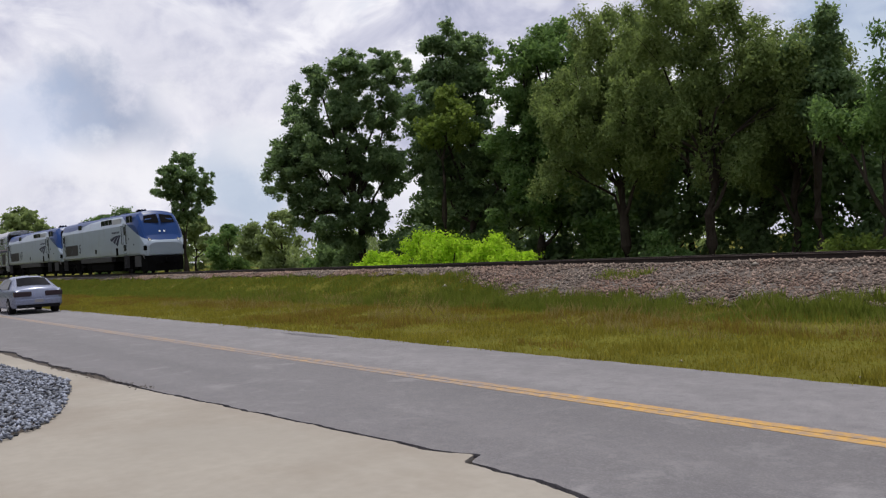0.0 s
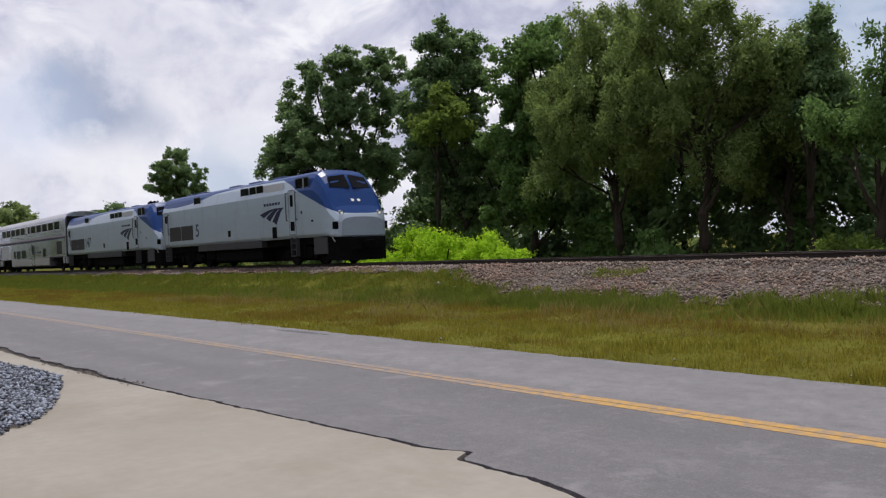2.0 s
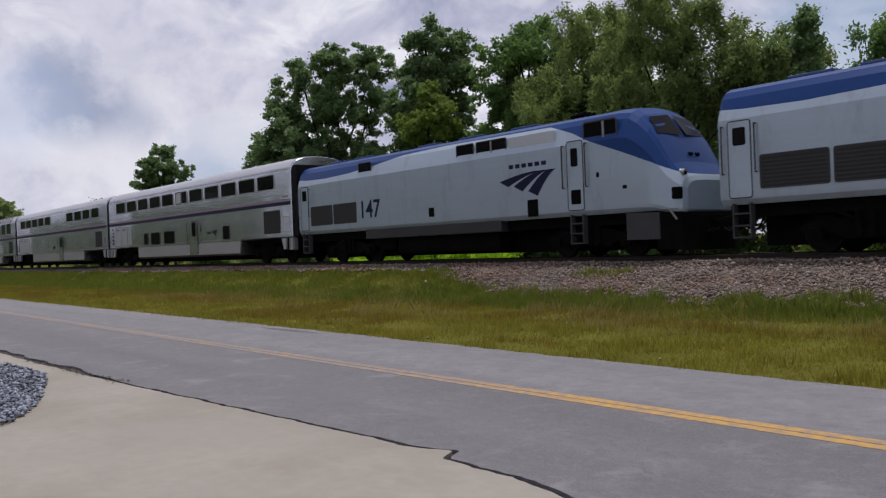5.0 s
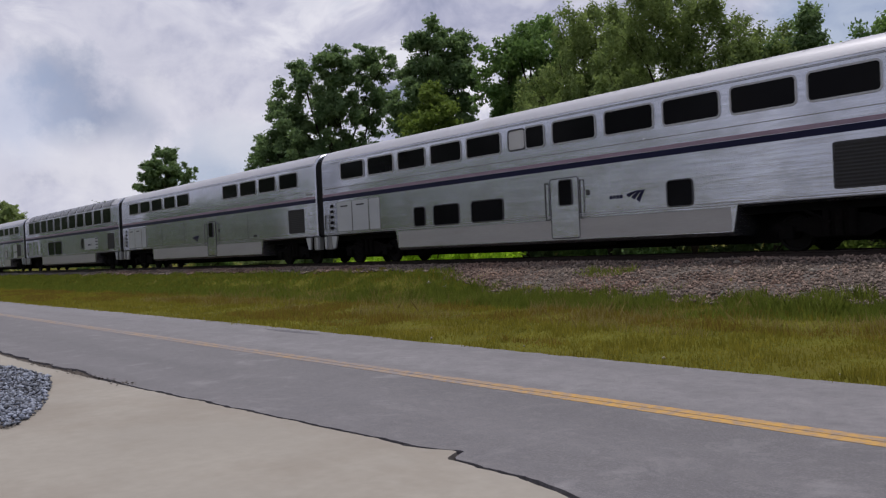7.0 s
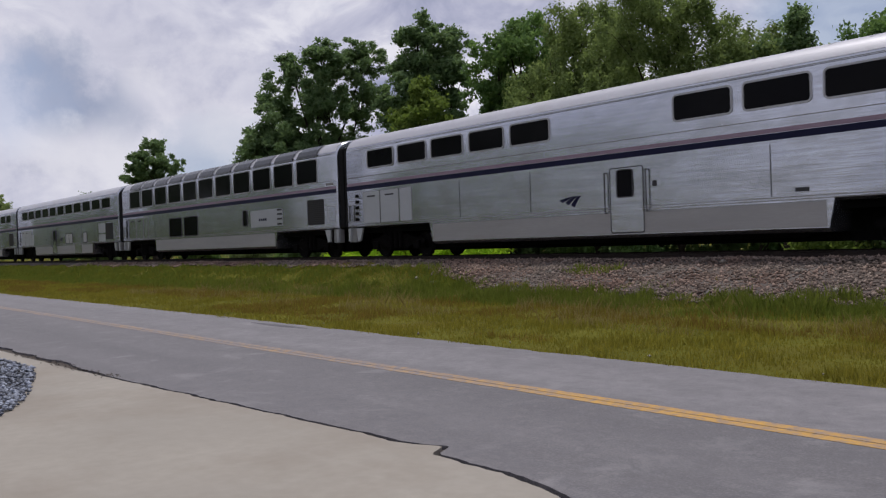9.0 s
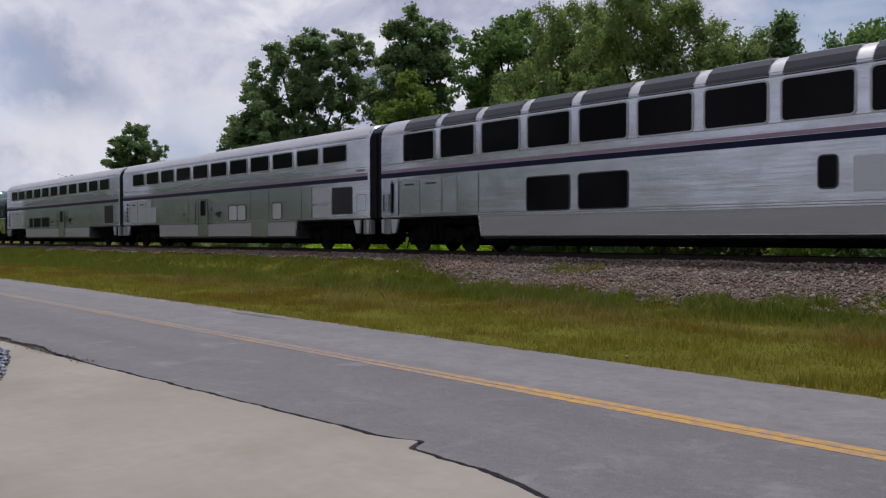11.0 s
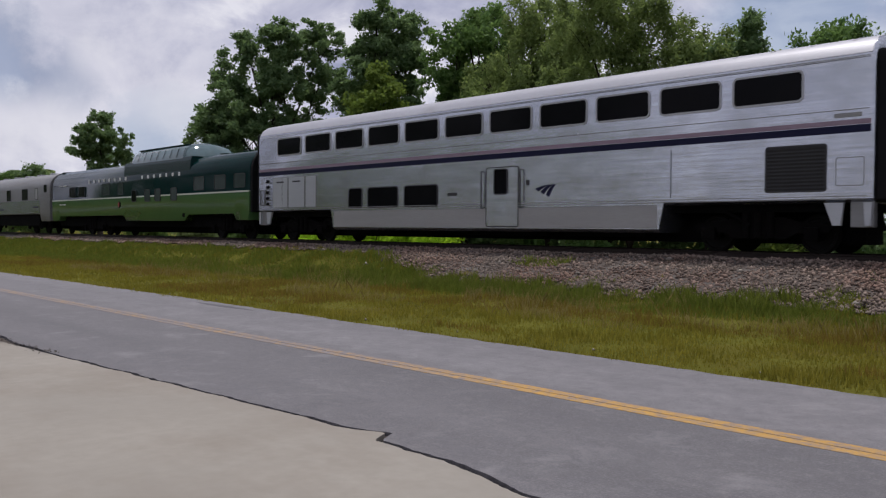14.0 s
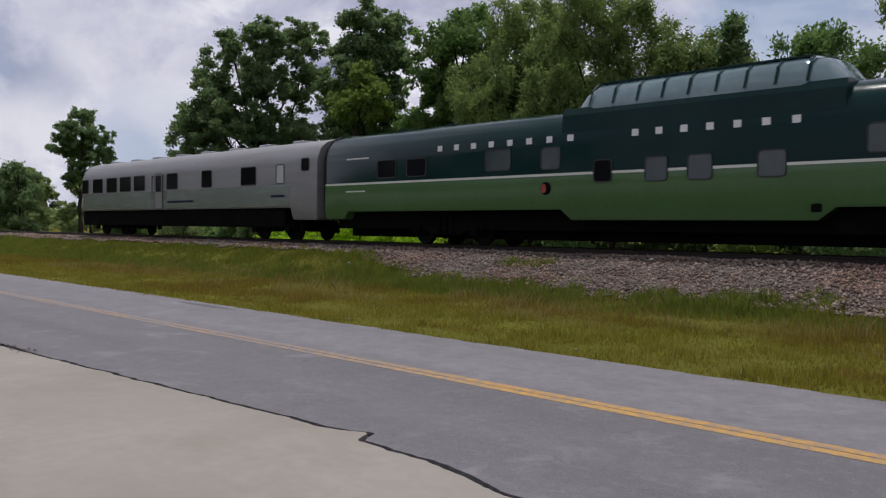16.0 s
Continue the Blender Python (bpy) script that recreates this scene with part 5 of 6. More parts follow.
def coach_end(parent, ladder=True):
    """The rear end wall: a column of foot holes, panel doors with slot handles, and a small end locker."""
    h = COACH_LEN / 2
    if ladder:
        for i in range(5):
            hole = part("foot_hole", plate(-h + 0.62, -h + 0.84, 1.43 + 0.235 * i, 1.58 + 0.235 * i, SIDE + 0.003, 0.007, 0.03), UNDER, parent, "dark foot hole of the climbing ladder")
            part("rung", box(-h + 0.60, -h + 0.86, SIDE - 0.035, SIDE - 0.010, 1.43 + 0.235 * i, 1.455 + 0.235 * i), SILVER_DULL, hole)
    else:
        part("end_slot", plate(-h + 0.62, -h + 0.80, 1.42, 2.5, SIDE + 0.003, 0.007, 0.03), UNDER, parent, "tall dark slot")
    for x0, x1 in ((1.18, 2.28), (2.36, 3.5), (3.6, 4.3)):
        p = part("end_panel", plate(-h + x0, -h + x1, 1.36, 2.58, SIDE + 0.004, 0.010, 0.03), PALE_PANEL if ladder else SILVER, parent, "pale hinged locker panel")
        part("panel_edge", ring_frame(-h + x0, -h + x1, 1.36, 2.58, SIDE, 0.008, 0.018, 0.03), SILVER_DULL, p)
        if x1 < 4:
            part("slot_handle", plate(-h + x0 + 0.28, -h + x1 - 0.28, 2.37, 2.43, SIDE - 0.006, 0.006, 0.02), GASKET, p)
    part("end_locker", ring_frame(-h + 0.14, -h + 0.48, 1.45, 2.1, SIDE, 0.008, 0.018, 0.03), SILVER_DULL, parent)
    # locker outline and lifting eye by the front end
    part("end_locker", ring_frame(h - 0.78, h - 0.2, 1.55, 2.15, SIDE, 0.008, 0.020, 0.03), SILVER_DULL, parent)
    part("car_plate", plate(h - 0.85, h - 0.25, 3.04, 3.14, SIDE + 0.003, 0.007, 0.02), SILVER_DULL, parent)


def every(start, end, pitch=2.05, wide=1.68, skip=()):
    out, x, i = [], start, 0
    while x + wide <= end + 0.3:
        if i not in skip:
            out.append((x, x + wide))
        x += pitch
        i += 1
    return out


def panel_seams(parent, xs, z0, z1):
    for x in xs:
        part("panel_seam", box(x - 0.012, x + 0.012, SIDE - 0.006, SIDE + 0.003, z0, z1), GASKET, parent)


C1, C2, C3, C4, C5 = 14.77, -11.0, -36.95, -62.95, -88.85


def build_coaches():
    lab = "silver stainless bilevel passenger coach with a dark blue stripe"
    a = coach(C1, lab, [(3.75, 5.43), (5.8, 7.48), (7.85, 9.5), (9.88, 11.55), (11.9, 13.58), (14.80, 15.58), (15.98, 17.66), (18.05, 19.73), (20.1, 21.8), (22.17, 23.87), (24.2, 25.85)], [(8.72, 9.35, 1.34, 2.0, ""), (9.9, 11.3, 1.32, 2.0, ""), (12.0, 13.57, 1.32, 2.0, ""), (20.12, 20.9, 1.33, 2.0, "")], (15.78, 16.9, 16.15, 16.65), (24.75, 26.3))
    window_unit(a, 14.0 - C1, 14.72 - C1, 3.55, 4.15, pane=CURTAIN)
    lettering_bars(a, 18.1 - C1, 18.6 - C1, 1.66, 1.76, SIDE, NAVY, 4, "small dark painted letter, a plain bar", 0.2)
    swoosh(a, 18.7 - C1, 19.4 - C1, 1.52, 1.85, SIDE, NAVY)
    b = coach(C2, "silver bilevel passenger coach with a blank middle wall panel", [(-22.05, -20.4), (-20.05, -18.4), (-18.05, -16.38), (-16.0, -14.36), (-14.0, -12.33), (-7.8, -6.12), (-5.75, -4.06), (-3.7, -2.05), (-1.62, 0.05)], [], (-10.0, -8.88, -9.75, -9.23), (-0.85, 0.5))
    swoosh(b, -11.98 - C2, -11.1 - C2, 1.42, 1.74, SIDE, NAVY)
    panel_seams(b, [-13.2 - C2, -16.6 - C2, -5.1 - C2], 1.35, 2.6)
    part("marker_plate", plate(-4.5 - C2, -4.15 - C2, 1.42, 1.52, SIDE + 0.003, 0.01, 0.02), GASKET, b)
    # the lounge: tall windows and a second row of panes that curves into the roof
    ups = every(-48.15, -25.5, 2.062, 1.68)
    d = coach(C3, "silver stainless lounge coach with tall windows and roof panes", ups, [(-42.0, -40.3, 1.33, 2.33, ""), (-39.93, -38.2, 1.33, 2.33, ""), (-32.83, -32.42, 1.62, 2.34, "")], None, (-26.68, -25.4), z_up=(3.25, 4.22), rim=BRIGHT_FRAME, ladder=False)
    for x0, x1 in ups:
        bm = bmesh.new()
        arc = [(1.555, 4.36), (1.522, 4.46), (1.405, 4.65), (1.175, 4.825), (0.95, 4.89)]
        va = [bm.verts.new((x0 - C3, -y, z)) for y, z in arc]
        vb = [bm.verts.new((x1 - C3, -y, z)) for y, z in arc]
        for k in range(len(arc) - 1):
            bm.faces.new((va[k], va[k + 1], vb[k + 1], vb[k]))
        part("roof_pane", bm, ROOF_GLASS, d, "curved tinted roof pane")
    part("service_panel", plate(-32.05 - C3, -28.95 - C3, 1.5, 2.3, SIDE + 0.004, 0.012, 0.04), PALE_PANEL, d, "pale service panel")
    lettering_bars(d, -31.2 - C3, -30.4 - C3, 1.78, 1.9, SIDE - 0.008, NAVY, 4, "small dark painted letter, a plain bar", 0.25)
    for z in (1.55, 1.78, 2.0, 2.2):
        part("step_tread", box(-29.4 - C3, -28.98 - C3, SIDE - 0.03, SIDE, z, z + 0.08), GASKET, d)
    panel_seams(d, [-48.9 - C3, -48.5 - C3, -44.2 - C3], 1.3, 2.6)
    e = coach(C4, "silver bilevel passenger coach with pale lower windows and wide panel", every(-73.92, -51.8, 2.045, 1.66), [(-61.8, -60.98, 1.33, 2.02, "pale"), (-60.93, -60.13, 1.33, 2.02, "pale"), (-57.63, -56.85, 1.33, 2.02, "pale")], (-65.15, -64.08, -64.87, -64.36), (-52.8, -51.45))
    swoosh(e, -63.3 - C4, -62.55 - C4, 1.45, 1.78, SIDE, NAVY)
    part("sliding_panel", plate(-59.6 - C4, -58.05 - C4, 0.55, 2.5, SIDE + 0.004, 0.014, 0.03), SILVER, e, "wide plain loading panel")
    panel_seams(e, [-59.66 - C4, -57.98 - C4, -55.2 - C4, -54.4 - C4, -66.4 - C4], 1.2, 2.6)
    for x0, x1, z0, z1 in ((-54.3, -52.95, 1.9, 2.55), (-54.3, -52.95, 1.3, 1.8), (-72.6, -70.6, 1.35, 2.2)):
        part("access_panel", plate(x0 - C4, x1 - C4, z0, z1, SIDE + 0.003, 0.010, 0.03), PALE_PANEL, e)
    part("marker_plate", plate(-67.0 - C4, -66.8 - C4, 1.66, 1.78, SIDE + 0.003, 0.01, 0.03), GASKET, e)
    g = coach(C5, "silver bilevel passenger coach coupled ahead of the green car", every(-99.92, -77.6, 2.045, 1.66), [(-94.98, -94.22, 1.3, 1.98, ""), (-93.82, -92.16, 1.3, 1.98, ""), (-91.77, -90.1, 1.3, 1.98, "")], (-87.8, -86.48, -87.45, -86.93), (-78.62, -77.25))
    swoosh(g, -85.8 - C5, -85.0 - C5, 1.48, 1.84, SIDE, NAVY)
    part("marker_plate", plate(-89.6 - C5, -89.15 - C5, 1.6, 1.7, SIDE + 0.003, 0.01, 0.04), GASKET, g)
    panel_seams(g, [-99.6 - C5, -81.2 - C5], 1.35, 2.6)
    return [(a, C1), (b, C2), (d, C3), (e, C4), (g, C5)]


L1, L2 = 59.85, 38.30


def locomotive(number, number_at, lit):
    """A streamlined diesel: silver flanks, blue roof and raked blue nose."""
    base = new("locomotive")
    tagged(base, "silver and blue streamlined diesel locomotive with raked nose", "locomotive", group="diesel locomotives")
    y_lo = 1.55
    prof = [(1.44, 1.27), (1.53, 1.40), (1.55, 1.55), (1.55, 3.42), (1.49, 3.62), (1.36, 3.98), (1.22, 4.16), (0.95, 4.28), (0.5, 4.35), (0, 4.37)]

    def ring(x, w, top, low=1.27, dx=0.0):
        out = []
        for y, z in prof:
            k = (z - 1.27) / (4.37 - 1.27)
            out.append((x - dx * k, y * w / 1.55, low + (top - low) * k))
        pts = [(px, -y, z) for px, y, z in out] + [(px, y, z) for px, y, z in out[-2::-1]]
        return pts

    rings = [ring(-10.30, 1.50, 4.30), ring(-10.22, 1.55, 4.37), ring(-4, 1.55, 4.37), ring(2, 1.55, 4.37), ring(6.9, 1.55, 4.37), ring(7.9, 1.55, 4.37), ring(8.3, 1.54, 4.32), ring(8.58, 1.53, 4.12), ring(8.9, 1.52, 3.78), ring(9.15, 1.50, 3.40), ring(9.36, 1.47, 3.0, 1.24), ring(9.58, 1.42, 2.62, 1.20), ring(9.78, 1.35, 2.38, 1.18), ring(9.92, 1.25, 2.22, 1.18), ring(10.0, 1.10, 2.08, 1.25)]
    smooth(part("body", loft(rings), LIVERY, base), 9)
    # dark sill, tank and pilot
    bm = box(-5.0, 3.0, -1.5, 1.5, 0.92, 1.30, 0.03)
    part("side_sill", bm, GREY_GRILLE, base, "dark grey side sill")
    bm = box(-3.2, 2.6, -1.25, 1.25, 0.28, 0.95, 0.14)
    add_box(bm, -4.5, -3.4, -1.2, 1.2, 0.45, 0.95, 0.05)
    part("fuel_tank", bm, UNDER, base, "black fuel tank")
    # second, lower box is added black fill for the shadow underneath
    part("underframe", add_box(box(-10.2, 9.6, -1.2, 1.2, 0.95, 1.28), -9.6, 9.2, -0.55, 0.55, 0.2, 1.0), UNDER, base)
    bm = loft([[(8.2, -1.50, 0.48), (8.2, -1.50, 1.25), (8.2, -1.44, 1.25), (8.2, -1.44, 0.48)], [(9.3, -1.46, 0.48), (9.3, -1.46, 1.22), (9.3, -1.40, 1.22), (9.3, -1.40, 0.48)]])
    part("front_skirt", bm, GASKET, base, "dull grey skirt panel below the nose")
    bm = loft([[(9.2, -1.45, 0.2), (9.2, -1.45, 1.22), (9.2, 1.45, 1.22), (9.2, 1.45, 0.2)], [(9.9, -1.25, 0.16), (9.9, -1.25, 1.2), (9.9, 1.25, 1.2), (9.9, 1.25, 0.16)], [(10.25, -0.7, 0.14), (10.1, -0.8, 1.1), (10.1, 0.8, 1.1), (10.25, 0.7, 0.14)]])
    part("pilot", bm, UNDER, base, "black pilot plough")
    coupler(base, 10.0, 1)
    coupler(base, -10.25, -1)
    # windscreen and cab side windows
    bm = bmesh.new()
    for s in (-1, 1):
        q = [(8.66, s * 0.08, 4.04), (8.66, s * 0.98, 3.93), (9.02, s * 1.08, 3.42), (9.16, s * 0.08, 3.40)]
        vs = [bm.verts.new((x + 0.05, y, z + 0.03)) for x, y, z in q]
        bm.faces.new(vs)
    part("windscreen", bm, GLASS, base, "dark two-piece windscreen")
    for s in (-1, 1):
        fr = window_unit(base, 6.75, 7.95, 3.50, 3.98, y=-1.50, r=0.06)
        fr.rotation_euler = (0, 0, 0) if s < 0 else (0, 0, math.pi)
        if s > 0:
            fr.location.x = 14.7
        part("mullion", box(7.45, 7.52, -1.535, -1.50, 3.5, 3.98), SILVER_DULL, fr)
    # engine room windows
    for a, b in ((-5.35, -4.5), (0.85, 1.72), (1.9, 3.35)):
        w = window_unit(base, a, b, 3.47, 3.98, y=-1.475, r=0.03, width=0.03)
        if b - a > 1:
            part("mullion", box((a + b) / 2 - 0.03, (a + b) / 2 + 0.03, -1.505, -1.47, 3.47, 3.98), SILVER_DULL, w)
    part("side_panel", plate(3.5, 5.55, 3.44, 3.96, -1.475, 0.02, 0.03), PALE_PANEL, base, "pale unpainted roof-side panel")
    # cooling grilles
    vent_unit(base, -9.10, -7.42, 1.66, 2.42, slats=8)
    vent_unit(base, -7.25, -5.58, 1.66, 2.42, slats=8)
    # doors
    d = door_unit(base, 6.08, 6.68, 1.45, 3.5, None, mat=LIVERY, label="narrow silver cab door with handrails")
    part("door_window", plate(6.22, 6.50, 2.75, 3.3, SIDE - 0.006, 0.008, 0.05), GLASS, d)
    part("door_step_box", plate(6.2, 6.58, 1.62, 2.05, SIDE - 0.006, 0.012, 0.03), UNDER, d, "black step recess")
    d = door_unit(base, -9.98, -9.38, 1.45, 3.35, None, mat=LIVERY, label="narrow silver rear door with handrails")
    part("door_window", plate(-9.86, -9.5, 2.75, 3.2, SIDE - 0.006, 0.008, 0.05), GLASS, d)
    for lx in (6.38, -9.68):
        bm = bmesh.new()
        for z in (0.42, 0.72, 1.02):
            add_box(bm, lx - 0.24, lx + 0.24, -1.56, -1.36, z, z + 0.04)
        for ex in (-0.24, 0.24):
            add_box(bm, lx + ex - 0.02, lx + ex + 0.02, -1.56, -1.36, 0.42, 1.3)
        part("ladder", bm, GASKET, base, "dark grey boarding steps")
    # nose fittings
    for s in (-1, 1):
        bm = bmesh.new()
        add_tube(bm, (9.55, s * 1.0, 2.30), (9.87, s * 1.0, 2.26), 0.11, 0.11, 16)
        hl = part("headlight_rim", bm, SILVER_DULL, base)
        bm = bmesh.new()
        add_tube(bm, (9.86, s * 1.0, 2.26), (9.885, s * 1.0, 2.255), 0.055, 0.055, 16)
        part("lens", bm, LAMP if lit else GLASS, hl, "lit headlight lens" if lit else "unlit headlight lens")
        part("marker_box", box(9.55, 9.93, min(s * 1.12, s * 1.385), max(s * 1.12, s * 1.385), 1.55, 1.88, 0.03), UNDER, base, "black lamp recess")
    for y in (-0.16, 0.16):
        bm = bmesh.new()
        add_tube(bm, (9.42, y, 2.86), (9.53, y, 2.84), 0.055, 0.055, 14)
        part("upper_headlight", bm, LAMP if lit else GLASS, base, "lit upper headlight" if lit else "unlit upper headlight")
    bm = bmesh.new()
    add_tube(bm, (9.4, -1.46, 1.30), (9.85, -1.34, 1.30), 0.016, 0.016, 6)
    add_tube(bm, (9.6, -1.42, 1.30), (9.8, -1.36, 1.0), 0.03, 0.03, 6)
    part("uncoupling_bar", bm, SILVER_DULL, base)
    # small hatches, emblem, lettering
    for x0, x1, z0, z1 in ((-0.78, -0.46, 1.60, 1.93), (4.32, 4.78, 1.34, 1.88), (8.15, 8.3, 1.95, 2.05), (7.2, 7.3, 2.35, 2.5)):
        part("hatch", plate(x0, x1, z0, z1, SIDE + 0.003, 0.012, 0.03), UNDER, base, "small dark hatch")
    swoosh(base, 3.05, 5.6, 2.0, 2.78, SIDE, NAVY)
    lettering_bars(base, 3.52, 5.28, 2.93, 3.06, SIDE, NAVY, 6, "dark blue painted letter, a plain bar", 0.3)
    painted_number(base, number, number_at, 1.78, 1.0, SIDE, NAVY)
    for x in (-8.3, -6.5, -2.0, 0.5, 3.2):
        part("roof_hatch", box(x - 0.6, x + 0.6, -0.55, 0.55, 4.33, 4.44, 0.04), BLUE, base, "blue roof hatch")
    bm = bmesh.new()
    for y in (-0.22, 0.0, 0.22):
        add_tube(bm, (5.1, y, 4.5), (5.7, y, 4.52), 0.04, 0.09, 10)
    add_box(bm, 5.2, 5.35, -0.3, 0.3, 4.34, 4.5)
    part("horn", bm, UNDER, base)
    wheels = []
    for c in (-6.6, 6.6):
        truck_frame(base, c, 2.7, 1.2, label="black locomotive truck side frame")
        wheels += [wheelset(base, c - 1.35, 0.5), wheelset(base, c + 1.35, 0.5)]
    WHEELS[base] = wheels
    return base


D0 = -114.65


def build_dome_car():
    """The green single-level car with a glass dome on its roof."""
    base = new("dome_car")
    tagged(base, "two-tone green vintage dome car with a cream stripe", "train car")
    c, h = -114.15, 12.35
    upper = [(1.52, 2.14), (1.52, 2.9), (1.50, 3.2), (1.40, 3.5), (1.15, 3.8), (0.75, 3.98), (0, 4.06)]

    def up_ring(x, k=1.0):
        return [(x, y * k, z) for y, z in two_sides(upper)]

    smooth(part("upper_body", loft([up_ring(-h, 0.97), up_ring(-h + 0.08), up_ring(h - 0.08), up_ring(h, 0.97)]), DARK_GREEN, base, "dark green upper sides and roof"), 40)
    cut = [(-h, 1.14), (-h + 0.1, 0.84), (-h + 1.15, 0.84), (-h + 1.35, 1.12), (-115.3 - c, 1.12), (-114.9 - c, 0.82), (-108.0 - c, 0.82), (-107.6 - c, 1.12), (h - 1.35, 1.12), (h - 1.15, 0.84), (h - 0.1, 0.84), (h, 1.14)]
    smooth(part("lower_body", loft([[(x, y, z) for y, z in two_sides([(1.48, lo), (1.52, lo + 0.06), (1.52, 2.10)])] for x, lo in cut]), LIGHT_GREEN, base, "light green lower sides"), 40)
    part("stripe", box(-h + 0.03, h - 0.03, -1.535, 1.535, 2.085, 2.155), CREAM, base, "cream beltline stripe")
    # the narrow lower box is added to fill the shadow below the car
    part("underframe", add_box(box(-h + 0.3, h - 0.3, -1.1, 1.1, 0.5, 1.1, 0.05), -h + 0.4, h - 0.4, -0.5, 0.5, 0.22, 0.6), UNDER, base)
    for i, (a, b, z0, z1, pale) in enumerate([(-123.4, -122.45, 2.30, 2.88, 0), (-121.85, -120.92, 2.30, 2.86, 0), (-118.2, -117.2, 2.34, 2.94, 1), (-115.98, -115.32, 2.3, 2.9, 1), (-106.95, -105.95, 2.30, 2.9, 1), (-104.9, -103.9, 2.30, 2.9, 1), (-103.1, -102.15, 2.32, 2.9, 1)]):
        window_unit(base, a - c, b - c, z0, z1, y=-1.52, pane=SKY_PANE if pale else None, width=0.03)
    for a, b in ((-112.47, -111.85), (-111.24, -110.6), (-109.4, -108.75)):
        window_unit(base, a - c, b - c, 1.86, 2.45, y=-1.53, pane=SKY_PANE, width=0.03)
    window_unit(base, -114.1 - c, -113.55 - c, 1.88, 2.45, y=-1.53, width=0.03)
    badge = part("badge", plate(-116.0 - c, -115.62 - c, 1.54, 1.92, -1.52, 0.012, 0.185), UNDER, base, "round red and black badge")
    part("badge_half", plate(-115.97 - c, -115.80 - c, 1.60, 1.86, -1.532, 0.006, 0.08), BADGE_RED, badge, "red enamel half")
    part("hatch", plate(-108.15 - c, -107.9 - c, 1.0, 1.2, -1.515, 0.015, 0.05), UNDER, base)
    lettering_bars(base, -120.36 - c, -114.3 - c, 3.05, 3.23, -1.518, WHITE_LETTER, 8, "cream painted letter, a plain bar", 0.72)
    lettering_bars(base, -112.92 - c, -107.9 - c, 3.05, 3.23, -1.518, WHITE_LETTER, 7, "cream painted letter, a plain bar", 0.72)
    lettering_bars(base, -125.2 - c, -123.9 - c, 3.0, 3.05, -1.518, WHITE_LETTER, 9, "small cream painted letter, a plain bar", 0.2)
    lettering_bars(base, -125.2 - c, -124.1 - c, 1.82, 1.87, -1.52, WHITE_LETTER, 9, "small cream painted letter, a plain bar", 0.2)
    # dome: curbed base, glass sides and roof between ribs, raked ends
    x0, x1 = -115.15 - c, -107.6 - c
    dprof = [(1.42, 3.55), (1.38, 3.98), (1.22, 4.42), (0.95, 4.62), (0.5, 4.72), (0, 4.75)]

    def dring(x, k=1.0, low=0.0):
        return [(x, y * k, 3.55 + (z - 3.55) * (1 - low)) for y, z in two_sides(dprof)]

    dome = part("dome", loft([dring(x0, 0.86, 0.72), dring(x0 + 0.55, 0.97, 0.12), dring(x0 + 0.9, 1.0), dring(x1 - 0.9, 1.0), dring(x1 - 0.45, 0.97, 0.12), dring(x1, 0.86, 0.72)]), DOME_GLASS, base, "curved tinted glass observation dome")
    smooth(dome, 50)
    for i in range(9):
        x = x0 + 0.75 + (x1 - x0 - 1.5) * i / 8
        bm = bmesh.new()
        pts = [(y + 0.02, z + 0.02) for y, z in dprof[1:]]
        full = [(-y, z) for y, z in pts] + [(y, z) for y, z in pts[-2::-1]]
        va = [bm.verts.new((x - 0.035, y, z)) for y, z in full]
        vb = [bm.verts.new((x + 0.035, y, z)) for y, z in full]
        for k in range(len(full) - 1):
            bm.faces.new((va[k], va[k + 1], vb[k + 1], vb[k]))
        part("rib", bm, DARK_GREEN, dome)
    part("dome_curb", loft([[(x, y, z) for y, z in two_sides([(1.47, 3.3), (1.44, 3.78), (1.36, 3.98), (0, 3.99)])] for x in (x0 - 0.15, x1 + 0.15)]), DARK_GREEN, base, "dark green dome curb")
    bm = bmesh.new()
    for s in (-1, 1):
        add_box(bm, x0 + 0.8, x1 - 0.8, min(s * 0.93, s * 1.0), max(s * 0.93, s * 1.0), 4.62, 4.67)
    part("dome_rail", bm, DARK_GREEN, dome)
    for s in (-1, 1):
        xa, xb = sorted((s * (h - 0.02), s * (h + 0.35)))
        part("diaphragm", box(xa, xb, -0.75, 0.75, 1.1, 3.7, 0.06), RUBBER, base, "black rubber gangway diaphragm")
        hood = [(1.46, 1.2), (1.46, 2.9), (1.44, 3.2), (1.35, 3.5), (1.12, 3.82), (0.75, 4.02), (0, 4.10)]
        xe, xf = sorted((s * (h - 0.05), s * (h + 0.16)))
        part("end_hood", loft([[(x, y, z) for y, z in two_sides(hood)] for x in (xe, xf)]), RUBBER, base, "black end hood round the gangway")
        coupler(base, s * h, s)
    for x in (-9.5, -7.0, 7.5, 9.8):
        part("roof_vent", box(x - 0.25, x + 0.25, -0.2, 0.2, 4.0, 4.14, 0.03), DARK_GREEN, base)
    wheels = []
    for cc in (-120.3 - c, -104.2 - c):
        truck_frame(base, cc, 2.7)
        wheels += [wheelset(base, cc - 1.35), wheelset(base, cc + 1.35)]
    WHEELS[base] = wheels
    return base


T0 = -139.15


